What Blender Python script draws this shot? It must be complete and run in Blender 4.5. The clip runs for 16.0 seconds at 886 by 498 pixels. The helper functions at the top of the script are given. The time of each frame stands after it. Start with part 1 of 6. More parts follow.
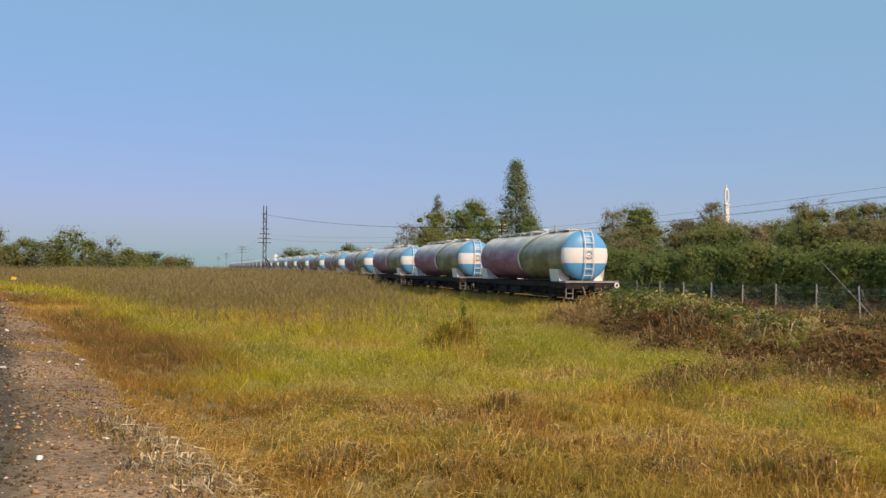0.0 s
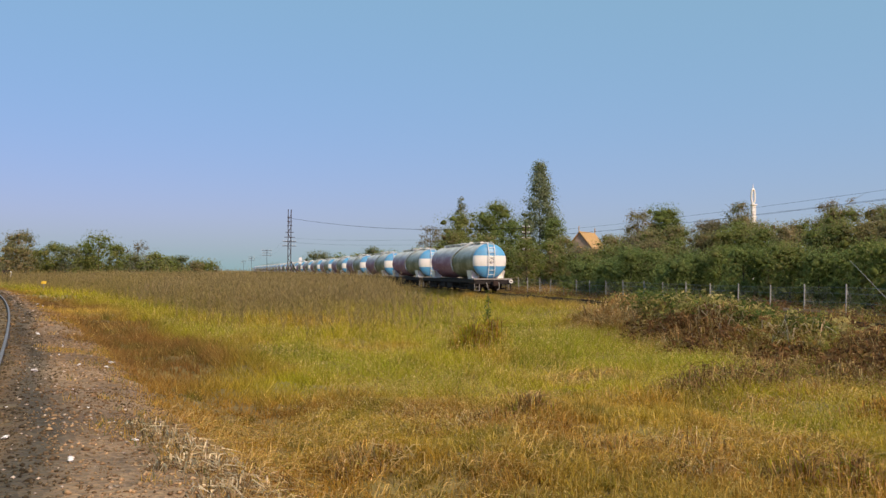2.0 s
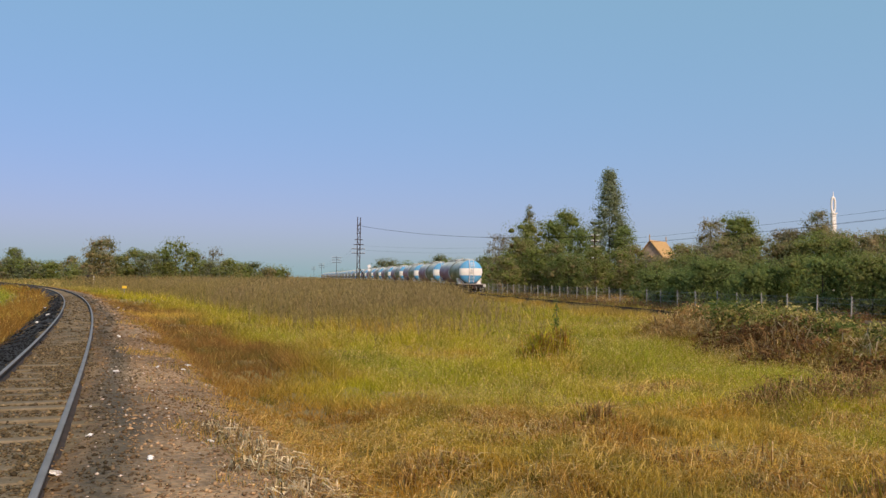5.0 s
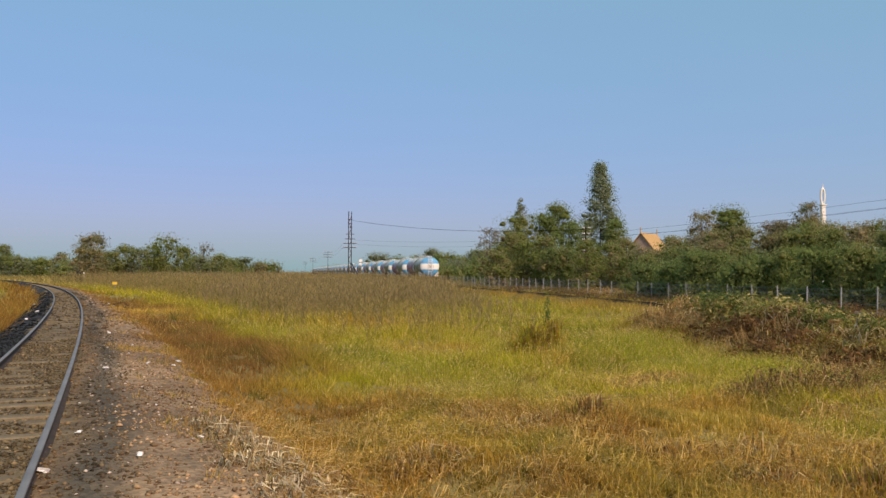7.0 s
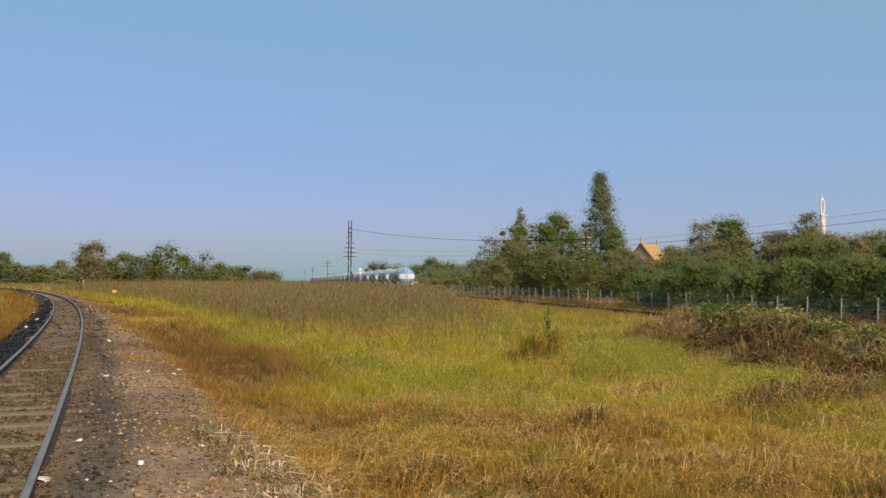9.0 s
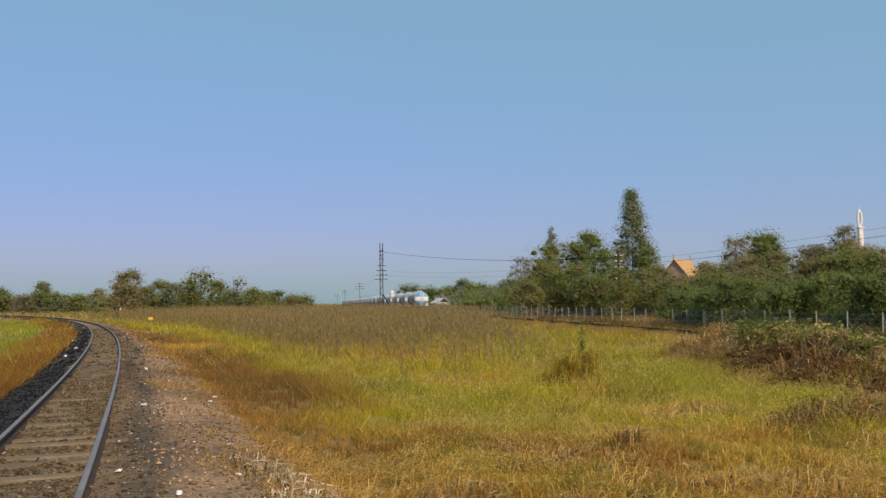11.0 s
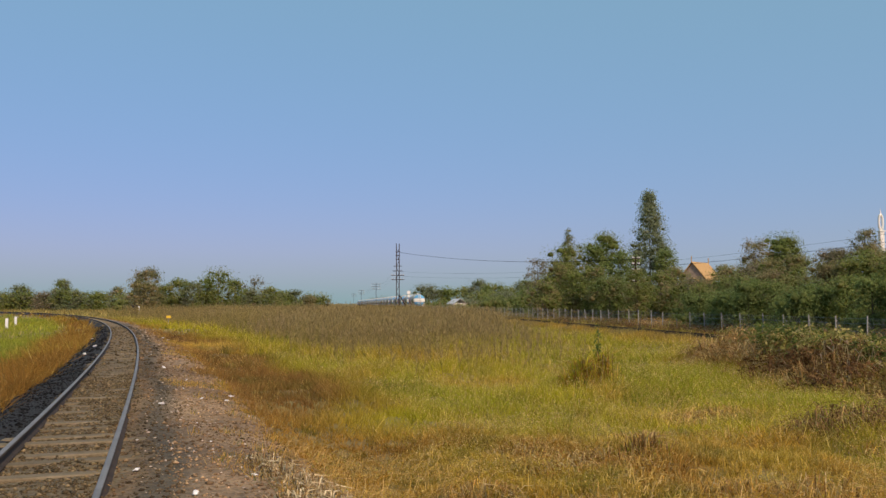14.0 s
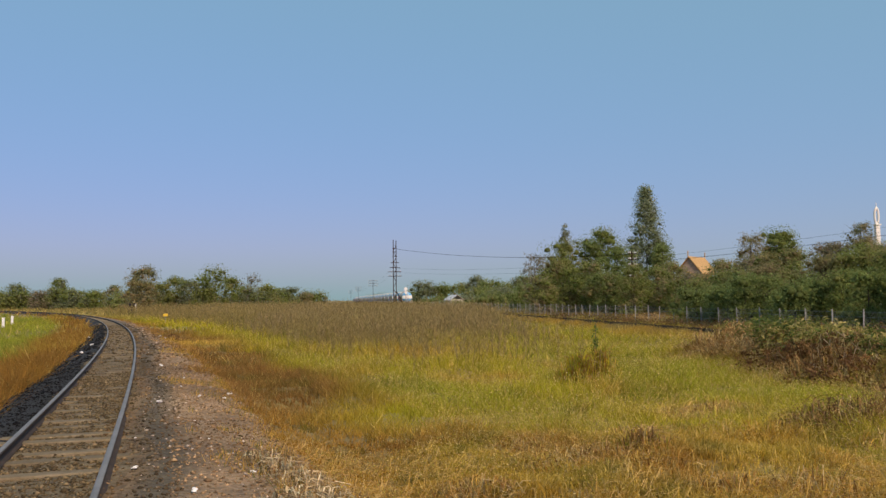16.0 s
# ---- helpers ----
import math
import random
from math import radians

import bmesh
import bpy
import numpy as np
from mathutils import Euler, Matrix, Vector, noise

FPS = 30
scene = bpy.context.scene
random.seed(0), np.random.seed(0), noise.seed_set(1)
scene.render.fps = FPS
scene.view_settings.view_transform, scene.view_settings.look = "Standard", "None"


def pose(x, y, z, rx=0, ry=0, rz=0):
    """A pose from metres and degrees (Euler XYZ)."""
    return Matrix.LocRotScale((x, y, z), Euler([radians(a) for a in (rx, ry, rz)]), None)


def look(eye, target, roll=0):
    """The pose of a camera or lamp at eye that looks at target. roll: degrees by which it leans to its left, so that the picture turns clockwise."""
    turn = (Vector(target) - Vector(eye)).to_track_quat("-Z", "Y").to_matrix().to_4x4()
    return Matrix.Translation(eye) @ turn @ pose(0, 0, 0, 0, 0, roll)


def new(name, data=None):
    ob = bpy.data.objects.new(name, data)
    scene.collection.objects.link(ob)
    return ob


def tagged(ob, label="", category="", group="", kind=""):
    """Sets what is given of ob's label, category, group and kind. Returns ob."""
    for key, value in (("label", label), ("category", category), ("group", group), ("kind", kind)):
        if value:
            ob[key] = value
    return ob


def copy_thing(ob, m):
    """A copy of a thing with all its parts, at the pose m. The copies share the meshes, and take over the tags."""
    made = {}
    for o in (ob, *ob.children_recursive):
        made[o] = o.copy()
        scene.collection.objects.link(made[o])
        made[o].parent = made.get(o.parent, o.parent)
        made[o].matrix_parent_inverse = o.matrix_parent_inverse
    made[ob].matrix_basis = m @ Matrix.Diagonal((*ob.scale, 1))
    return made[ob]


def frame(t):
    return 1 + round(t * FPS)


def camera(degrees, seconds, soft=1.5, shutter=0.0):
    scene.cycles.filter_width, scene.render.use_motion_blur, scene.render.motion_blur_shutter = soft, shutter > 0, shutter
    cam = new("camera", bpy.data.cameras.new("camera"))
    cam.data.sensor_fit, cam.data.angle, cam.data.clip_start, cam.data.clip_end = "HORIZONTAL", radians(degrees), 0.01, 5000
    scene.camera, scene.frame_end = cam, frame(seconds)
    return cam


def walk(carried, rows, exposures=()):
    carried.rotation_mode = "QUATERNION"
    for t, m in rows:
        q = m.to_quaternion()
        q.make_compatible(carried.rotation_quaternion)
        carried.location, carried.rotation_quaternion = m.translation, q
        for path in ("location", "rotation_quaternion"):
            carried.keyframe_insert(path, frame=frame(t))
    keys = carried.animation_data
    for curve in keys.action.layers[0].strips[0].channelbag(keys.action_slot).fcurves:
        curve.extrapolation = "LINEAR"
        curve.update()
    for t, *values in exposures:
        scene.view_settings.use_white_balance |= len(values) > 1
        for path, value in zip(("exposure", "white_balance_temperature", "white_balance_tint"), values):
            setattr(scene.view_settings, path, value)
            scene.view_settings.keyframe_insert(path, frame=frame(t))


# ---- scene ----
# ---- camera and its path ----
cam = camera(57.0, 16.0, soft=1.45)
PATH = [
    (0.0, pose(0.034, 0.016, 1.606, 91.376, -0.487, -10.056)),
    (0.5, pose(0.023, 0.032, 1.597, 91.279, -0.572, -9.951)),
    (1.0, pose(0.022, 0.011, 1.600, 90.854, -0.567, -8.823)),
    (1.5, pose(0.025, 0.016, 1.599, 91.274, -0.050, -8.798)),
    (2.0, pose(0.023, 0.023, 1.596, 91.530, -0.177, -8.381)),
    (2.5, pose(0.028, 0.009, 1.594, 91.489, -0.444, -7.684)),
    (3.0, pose(0.029, 0.007, 1.595, 91.516, 0.079, -6.934)),
    (3.5, pose(0.026, 0.010, 1.592, 91.895, -0.056, -6.122)),
    (4.0, pose(0.010, 0.004, 1.595, 92.179, -0.779, -4.680)),
    (4.2, pose(0.006, -0.005, 1.597, 92.185, -1.125, -4.040)),
    (6.5, pose(0.019, 0.006, 1.597, 91.717, -0.116, -3.801)),
    (7.0, pose(0.025, 0.019, 1.594, 91.624, -0.260, -4.232)),
    (7.5, pose(0.022, 0.013, 1.596, 91.587, -0.385, -4.383)),
    (8.0, pose(0.011, 0.023, 1.595, 91.812, -0.509, -4.271)),
    (10.5, pose(-0.000, -0.003, 1.607, 92.484, -0.104, -3.924)),
    (10.8, pose(0.001, -0.004, 1.631, 92.801, 0.042, -2.896)),
    (11.0, pose(-0.002, 0.003, 1.636, 93.742, 0.636, -2.014)),
    (11.5, pose(-0.000, -0.014, 1.649, 92.657, 0.825, -1.386)),
    (12.0, pose(0.000, 0.002, 1.660, 93.186, 0.120, -0.191)),
    (12.5, pose(0.000, 0.000, 1.650, 93.764, -0.000, 0.000)),
    (13.0, pose(-0.011, -0.015, 1.666, 94.344, -0.052, -0.208)),
    (13.5, pose(-0.003, -0.012, 1.666, 94.177, 0.002, -0.509)),
    (14.0, pose(-0.000, -0.010, 1.659, 93.797, 0.154, -0.886)),
    (14.5, pose(-0.003, -0.014, 1.660, 93.810, 0.384, -0.888)),
    (15.0, pose(0.006, -0.009, 1.653, 93.659, 0.533, -0.977)),
    (15.5, pose(0.003, -0.016, 1.656, 93.397, 0.418, -1.005)),
    (16.0, pose(-0.004, -0.007, 1.654, 93.535, 0.539, -1.089)),
]
walk(cam, PATH, exposures=[(0.0, 0.05), (4.0, 0.02), (8.0, 0.00), (11.0, -0.06), (13.0, -0.12), (16.0, -0.12)])

# ---- daylight: hazy morning sun from behind on the right ----
SUN_AZ, SUN_EL = 150.0, 38.0
world = bpy.data.worlds.new("world")
scene.world = world
world.use_nodes = True
wn = world.node_tree
sky = wn.nodes.new("ShaderNodeTexSky")
sky.sky_type = "NISHITA"
sky.sun_disc = False
sky.sun_elevation, sky.sun_rotation = radians(SUN_EL), radians(SUN_AZ)
sky.altitude, sky.air_density, sky.dust_density, sky.ozone_density = 0, 1.0, 2.0, 2.5
haze = wn.nodes.new("ShaderNodeMix")      # airlight of the hazy air, alike all round
haze.data_type, haze.blend_type = "RGBA", "ADD"
haze.inputs[0].default_value = 1.0
haze.inputs[7].default_value = (3.12, 5.45, 5.0, 1)
deep = wn.nodes.new("ShaderNodeHueSaturation")
deep.inputs["Saturation"].default_value = 1.5
wn.links.new(sky.outputs[0], deep.inputs["Color"])
warm = wn.nodes.new("ShaderNodeMix")      # dusty season: thick air evens out the sky's own colours
warm.data_type, warm.blend_type = "RGBA", "MULTIPLY"
warm.inputs[0].default_value = 1.0
warm.inputs[7].default_value = (0.66, 0.20, 0.88, 1)
wn.links.new(deep.outputs[0], warm.inputs[6])
wn.links.new(warm.outputs[2], haze.inputs[6])
wn.links.new(haze.outputs[2], wn.nodes["Background"].inputs[0])
wn.nodes["Background"].inputs[1].default_value = 0.073
sun = new("sun", bpy.data.lights.new("sun", "SUN"))
sun.data.energy, sun.data.angle, sun.data.color = 4.0, radians(0.6), (1.0, 0.80, 0.53)
sun_from = Vector((math.sin(radians(SUN_AZ)) * math.cos(radians(SUN_EL)), math.cos(radians(SUN_AZ)) * math.cos(radians(SUN_EL)), math.sin(radians(SUN_EL))))
sun.matrix_world = look(sun_from * 60, (0, 0, 0))


# ---- materials ----
def mat(name, colours, scale=4.0, rough=0.8, metal=0.0, bump=0.0, fine=40.0, spread=0.5, spec=0.3, coords="Object", random_tint=0.0):
    """A surface whose colours are mixed by noise at two scales."""
    m = bpy.data.materials.new(name)
    m.use_nodes = True
    n, l = m.node_tree.nodes, m.node_tree.links
    bsdf = n["Principled BSDF"]
    tc = n.new("ShaderNodeTexCoord")
    big = n.new("ShaderNodeTexNoise")
    big.inputs["Scale"].default_value, big.inputs["Detail"].default_value = scale, 5
    small = n.new("ShaderNodeTexNoise")
    small.inputs["Scale"].default_value, small.inputs["Detail"].default_value = fine, 4
    for t in (big, small):
        l.new(tc.outputs[coords], t.inputs["Vector"])
    mix = n.new("ShaderNodeMath")
    mix.operation = "MULTIPLY_ADD"
    l.new(small.outputs[0], mix.inputs[0])
    mix.inputs[1].default_value = spread
    l.new(big.outputs[0], mix.inputs[2])
    ramp = n.new("ShaderNodeValToRGB")
    mid = 0.5 + spread * 0.5
    for i, c in enumerate(colours):
        p = mid + (i / max(1, len(colours) - 1) - 0.5) * 0.5
        e = ramp.color_ramp.elements[i] if i < 2 else ramp.color_ramp.elements.new(1.0)
        e.position, e.color = min(1.0, max(0.0, p)), (*c, 1)
    l.new(mix.outputs[0], ramp.inputs[0])
    out = ramp.outputs[0]
    if random_tint:
        info = n.new("ShaderNodeObjectInfo")
        rr = n.new("ShaderNodeMapRange")
        rr.inputs[3].default_value, rr.inputs[4].default_value = 1 - random_tint, 1 + random_tint
        l.new(info.outputs["Random"], rr.inputs[0])
        hsv = n.new("ShaderNodeHueSaturation")
        l.new(rr.outputs[0], hsv.inputs["Value"])
        l.new(out, hsv.inputs["Color"])
        out = hsv.outputs[0]
    l.new(out, bsdf.inputs["Base Color"])
    bsdf.inputs["Roughness"].default_value, bsdf.inputs["Metallic"].default_value = rough, metal
    bsdf.inputs["Specular IOR Level"].default_value = spec
    if bump:
        b = n.new("ShaderNodeBump")
        b.inputs["Strength"].default_value, b.inputs["Distance"].default_value = bump, 0.02
        l.new(small.outputs[0], b.inputs["Height"])
        l.new(b.outputs[0], bsdf.inputs["Normal"])
    return m


def plant_mat(name, rough=0.7, through_light=0.45, spread=0.35):
    """Leaves and blades: colour from the mesh's own tint, varied per leaf, some light through them."""
    m = bpy.data.materials.new(name)
    m.use_nodes = True
    n, l = m.node_tree.nodes, m.node_tree.links
    bsdf = n["Principled BSDF"]
    tint = n.new("ShaderNodeVertexColor")
    tint.layer_name = "tint"
    geo = n.new("ShaderNodeNewGeometry")
    rr = n.new("ShaderNodeMapRange")
    rr.inputs[3].default_value, rr.inputs[4].default_value = 1 - spread, 1 + spread
    l.new(geo.outputs["Random Per Island"], rr.inputs[0])
    hsv = n.new("ShaderNodeHueSaturation")
    l.new(rr.outputs[0], hsv.inputs["Value"])
    l.new(tint.outputs[0], hsv.inputs["Color"])
    l.new(hsv.outputs[0], bsdf.inputs["Base Color"])
    bsdf.inputs["Roughness"].default_value = rough
    bsdf.inputs["Specular IOR Level"].default_value = 0.12
    tr = n.new("ShaderNodeBsdfTranslucent")
    l.new(hsv.outputs[0], tr.inputs[0])
    mx = n.new("ShaderNodeMixShader")
    mx.inputs[0].default_value = through_light
    l.new(bsdf.outputs[0], mx.inputs[1])
    l.new(tr.outputs[0], mx.inputs[2])
    l.new(mx.outputs[0], n["Material Output"].inputs[0])
    return m


M_SOIL = mat("dry_soil", [(0.16, 0.105, 0.045), (0.26, 0.20, 0.075), (0.24, 0.22, 0.07)], 0.25, 0.95, bump=0.6, fine=9, coords="Object")
M_GRASS = plant_mat("grass_blades")
M_LEAF = plant_mat("tree_leaves", 0.75, 0.55, 0.25)
M_BARK = mat("bark", [(0.06, 0.045, 0.03), (0.13, 0.10, 0.07)], 3, 0.9, bump=0.6, fine=25)
M_RAIL = mat("worn_rail_steel", [(0.040, 0.028, 0.020), (0.080, 0.054, 0.038)], 5, 0.8, 0.0, fine=60)
M_RAIL_TOP = mat("polished_rail_head", [(0.19, 0.18, 0.17), (0.28, 0.265, 0.25)], 3, 0.6, 0.35, fine=80)
M_SLEEPER = mat("weathered_sleeper", [(0.125, 0.095, 0.055), (0.170, 0.132, 0.080), (0.225, 0.180, 0.115)], 3, 0.9, bump=0.5, fine=30, random_tint=0.2)
M_BLUE = mat("sky_blue_tank_paint", [(0.15, 0.31, 0.46), (0.10, 0.36, 0.62), (0.12, 0.40, 0.67)], 1.0, 0.4, fine=14, spec=0.5)
M_WHITE = mat("white_tank_paint", [(0.70, 0.68, 0.62), (0.86, 0.84, 0.78)], 1.5, 0.45, fine=18, spec=0.4)
M_BLACK = mat("sooty_underframe", [(0.020, 0.019, 0.019), (0.045, 0.038, 0.034)], 3, 0.85, fine=30, spec=0.12)
M_WHEEL = mat("wheel_steel", [(0.04, 0.033, 0.03), (0.09, 0.07, 0.06)], 4, 0.6, 0.5, fine=30)
M_GREY = mat("grey_steel_platform", [(0.20, 0.185, 0.165), (0.36, 0.335, 0.30)], 3, 0.7, 0.1, fine=30)
M_RUST = mat("rusty_steel", [(0.028, 0.02, 0.018), (0.06, 0.036, 0.028)], 2, 0.85, 0.2, fine=20)
M_CONC = mat("pale_concrete", [(0.26, 0.25, 0.235), (0.42, 0.41, 0.385)], 3, 0.9, fine=30, bump=0.2, random_tint=0.15)
M_WIRE = mat("galvanised_wire", [(0.20, 0.20, 0.20), (0.30, 0.30, 0.30)], 4, 0.5, 0.7)
M_SIGN = mat("white_enamel", [(0.74, 0.74, 0.72), (0.84, 0.84, 0.82)], 3, 0.5)
M_INSUL = mat("white_porcelain", [(0.70, 0.70, 0.68), (0.82, 0.82, 0.80)], 3, 0.25, spec=0.5)
M_TILE = mat("orange_roof_tiles", [(0.42, 0.25, 0.085), (0.56, 0.36, 0.15)], 2, 0.6, fine=12)
M_GABLE = mat("carved_gable_wood", [(0.25, 0.19, 0.14), (0.38, 0.30, 0.23)], 2, 0.8, fine=14)
M_PLASTER = mat("cream_plaster", [(0.55, 0.50, 0.42), (0.70, 0.66, 0.58)], 1, 0.85, fine=10)
M_PALEROOF = mat("pale_metal_roof", [(0.50, 0.50, 0.49), (0.62, 0.62, 0.60)], 1, 0.5, fine=10)
M_YELLOW = mat("yellow_paint", [(0.62, 0.40, 0.03), (0.74, 0.50, 0.05)], 4, 0.5)
M_STONE = mat("ballast_stone", [(0.13, 0.10, 0.085), (0.24, 0.19, 0.165), (0.33, 0.28, 0.25)], 5, 0.9, bump=0.3, fine=60)
M_LITTER = mat("whitewashed_stone", [(0.66, 0.65, 0.62), (0.82, 0.81, 0.78)], 6, 0.8, bump=0.3, fine=40)


def weathered_tank():
    """Tank shell: chalky cream above, faded maroon on the front half and olive grey on the rear half below."""
    m = bpy.data.materials.new("weathered_tank_paint")
    m.use_nodes = True
    n, l = m.node_tree.nodes, m.node_tree.links
    bsdf = n["Principled BSDF"]
    tc = n.new("ShaderNodeTexCoord")
    sep = n.new("ShaderNodeSeparateXYZ")
    l.new(tc.outputs["Object"], sep.inputs[0])
    no = n.new("ShaderNodeTexNoise")
    no.inputs["Scale"].default_value, no.inputs["Detail"].default_value = 1.1, 6
    l.new(tc.outputs["Object"], no.inputs["Vector"])
    streak_map = n.new("ShaderNodeMapping")
    streak_map.inputs["Scale"].default_value = (1, 0.8, 0.55)
    l.new(tc.outputs["Object"], streak_map.inputs[0])
    streak = n.new("ShaderNodeTexNoise")
    streak.inputs["Scale"].default_value, streak.inputs["Detail"].default_value = 1.6, 6
    l.new(streak_map.outputs[0], streak.inputs["Vector"])

    def ramp(src, lo, hi, wobble, amount):
        a = n.new("ShaderNodeMath")
        a.operation = "MULTIPLY_ADD"
        l.new(wobble, a.inputs[0])
        a.inputs[1].default_value = amount
        l.new(src, a.inputs[2])
        r = n.new("ShaderNodeMapRange")
        r.interpolation_type = "SMOOTHSTEP"
        r.inputs[1].default_value, r.inputs[2].default_value = lo, hi
        l.new(a.outputs[0], r.inputs[0])
        return r.outputs[0]

    def blend(f, a, b):
        x = n.new("ShaderNodeMix")
        x.data_type = "RGBA"
        l.new(f, x.inputs[0])
        for s, c in ((x.inputs[6], a), (x.inputs[7], b)):
            if isinstance(c, tuple):
                s.default_value = (*c, 1)
            else:
                l.new(c, s)
        return x.outputs[2]

    front = ramp(sep.outputs[1], 5.5, 6.1, no.outputs[0], 0.5)
    # smears along the shell are reflections put into colour; runs down it, strong wear
    smear_map = n.new("ShaderNodeMapping")
    smear_map.inputs["Scale"].default_value = (1, 0.45, 2.2)
    l.new(tc.outputs["Object"], smear_map.inputs[0])
    smear = n.new("ShaderNodeTexNoise")
    smear.inputs["Scale"].default_value, smear.inputs["Detail"].default_value = 1.5, 7
    l.new(smear_map.outputs[0], smear.inputs["Vector"])
    wear_and_reflection = ramp(streak.outputs[0], 0.70, 1.25, smear.outputs[0], 0.9)
    maroon = blend(wear_and_reflection, (0.25, 0.10, 0.15), (0.40, 0.23, 0.27))
    olive = blend(wear_and_reflection, (0.17, 0.165, 0.070), (0.38, 0.355, 0.23))
    side = blend(front, olive, maroon)
    up = ramp(sep.outputs[2], 2.25, 3.1, streak.outputs[0], 0.30)
    cream = blend(ramp(smear.outputs[0], 0.75, 1.15, no.outputs[0], 0.9), (0.64, 0.59, 0.50), (0.84, 0.80, 0.71))
    l.new(blend(up, side, cream), bsdf.inputs["Base Color"])
    bsdf.inputs["Roughness"].default_value = 0.5
    bsdf.inputs["Specular IOR Level"].default_value = 0.25
    return m


M_TANK = weathered_tank()


# ---- mesh helpers ----
def link(name, me, material, parent=None, label=""):
    if material and not me.materials:
        me.materials.append(material)
    ob = new(name, me)
    if parent is not None:
        ob.parent = parent
    return tagged(ob, label)


def part(name, bm, material, parent=None, label="", smooth=False):
    me = bpy.data.meshes.new(name)
    bm.to_mesh(me)
    bm.free()
    if smooth:
        me.polygons.foreach_set("use_smooth", [True] * len(me.polygons))
    return link(name, me, material, parent, label)


def raw(name, verts, faces, material, parent=None, label="", tint=None, smooth=False):
    """A mesh from numpy arrays: verts (n, 3), faces (m, 3 or 4), tint (n, 3)."""
    me = bpy.data.meshes.new(name)
    verts, faces = np.asarray(verts, np.float32), np.asarray(faces, np.int32)
    k = faces.shape[1]
    me.vertices.add(len(verts))
    me.vertices.foreach_set("co", verts.ravel())
    me.loops.add(faces.size)
    me.loops.foreach_set("vertex_index", faces.ravel())
    me.polygons.add(len(faces))
    me.polygons.foreach_set("loop_start", np.arange(0, faces.size, k, dtype=np.int32))
    me.polygons.foreach_set("loop_total", np.full(len(faces), k, np.int32))
    if smooth:
        me.polygons.foreach_set("use_smooth", np.ones(len(faces), bool))
    if tint is not None:
        a = me.color_attributes.new("tint", "FLOAT_COLOR", "POINT")
        a.data.foreach_set("color", np.c_[tint, np.ones(len(verts))].astype(np.float32).ravel())
    me.update(calc_edges=True)
    return link(name, me, material, parent, label)


def thing(name, m, label, category, group="", kind=""):
    ob = new(name)
    ob.matrix_basis = m
    return tagged(ob, label, category, group, kind)


def box(bm, x0, x1, y0, y1, z0, z1, bevel=0.0):
    r = bmesh.ops.create_cube(bm, size=1.0)
    vs = r["verts"]
    bmesh.ops.scale(bm, vec=(x1 - x0, y1 - y0, z1 - z0), verts=vs)
    bmesh.ops.translate(bm, vec=((x0 + x1) / 2, (y0 + y1) / 2, (z0 + z1) / 2), verts=vs)
    if bevel:
        es = list({e for v in vs for e in v.link_edges})
        bmesh.ops.bevel(bm, geom=es, offset=bevel, segments=1, affect="EDGES")
    return bm


def bar(bm, a, b, r, n=8, r2=None):
    """A round bar from a to b."""
    a, b = Vector(a), Vector(b)
    d = b - a
    m = Matrix.Translation((a + b) / 2) @ d.to_track_quat("Z", "Y").to_matrix().to_4x4()
    bmesh.ops.create_cone(bm, cap_ends=True, segments=n, radius1=r, radius2=r if r2 is None else r2, depth=d.length, matrix=m)
    return bm


def chain(bm, pts, r, n=6):
    for a, b in zip(pts[:-1], pts[1:]):
        bar(bm, a, b, r, n)
    return bm


def tube(pts, r, n=8, closed=False):
    """One bent round tube through the points."""
    bm = bmesh.new()
    pts = [Vector(p) for p in pts]
    k = len(pts)
    loops = []
    side = None
    for i, p in enumerate(pts):
        d = (pts[(i + 1) % k] - pts[i - 1]) if closed or 0 < i < k - 1 else (pts[1] - pts[0] if i == 0 else pts[-1] - pts[-2])
        d.normalize()
        side = d.orthogonal().normalized() if side is None else (side - d * side.dot(d)).normalized()
        up = d.cross(side)
        loops.append([bm.verts.new(p + r * (side * math.cos(a) + up * math.sin(a))) for a in [2 * math.pi * j / n for j in range(n)]])
    for a, b in zip(loops, loops[1:] + loops[:1]) if closed else zip(loops[:-1], loops[1:]):
        for j in range(n):
            bm.faces.new((a[j], a[(j + 1) % n], b[(j + 1) % n], b[j]))
    if not closed:
        bm.faces.new(loops[0][::-1])
        bm.faces.new(loops[-1])
    bmesh.ops.recalc_face_normals(bm, faces=bm.faces[:])
    return bm


def wave(x, y, seed=0, scale=1.0):
    """Smooth value noise, 0 to 1, for arrays."""
    x, y = np.asarray(x) / scale + 1000 + seed * 17.3, np.asarray(y) / scale + 1000 + seed * 5.7
    xi, yi = np.floor(x), np.floor(y)
    fx, fy = x - xi, y - yi
    fx, fy = fx * fx * (3 - 2 * fx), fy * fy * (3 - 2 * fy)

    def h(a, b):
        s = np.sin(a * 127.1 + b * 311.7 + seed * 74.7) * 43758.5453
        return s - np.floor(s)

    return (h(xi, yi) * (1 - fx) + h(xi + 1, yi) * fx) * (1 - fy) + (h(xi, yi + 1) * (1 - fx) + h(xi + 1, yi + 1) * fx) * fy


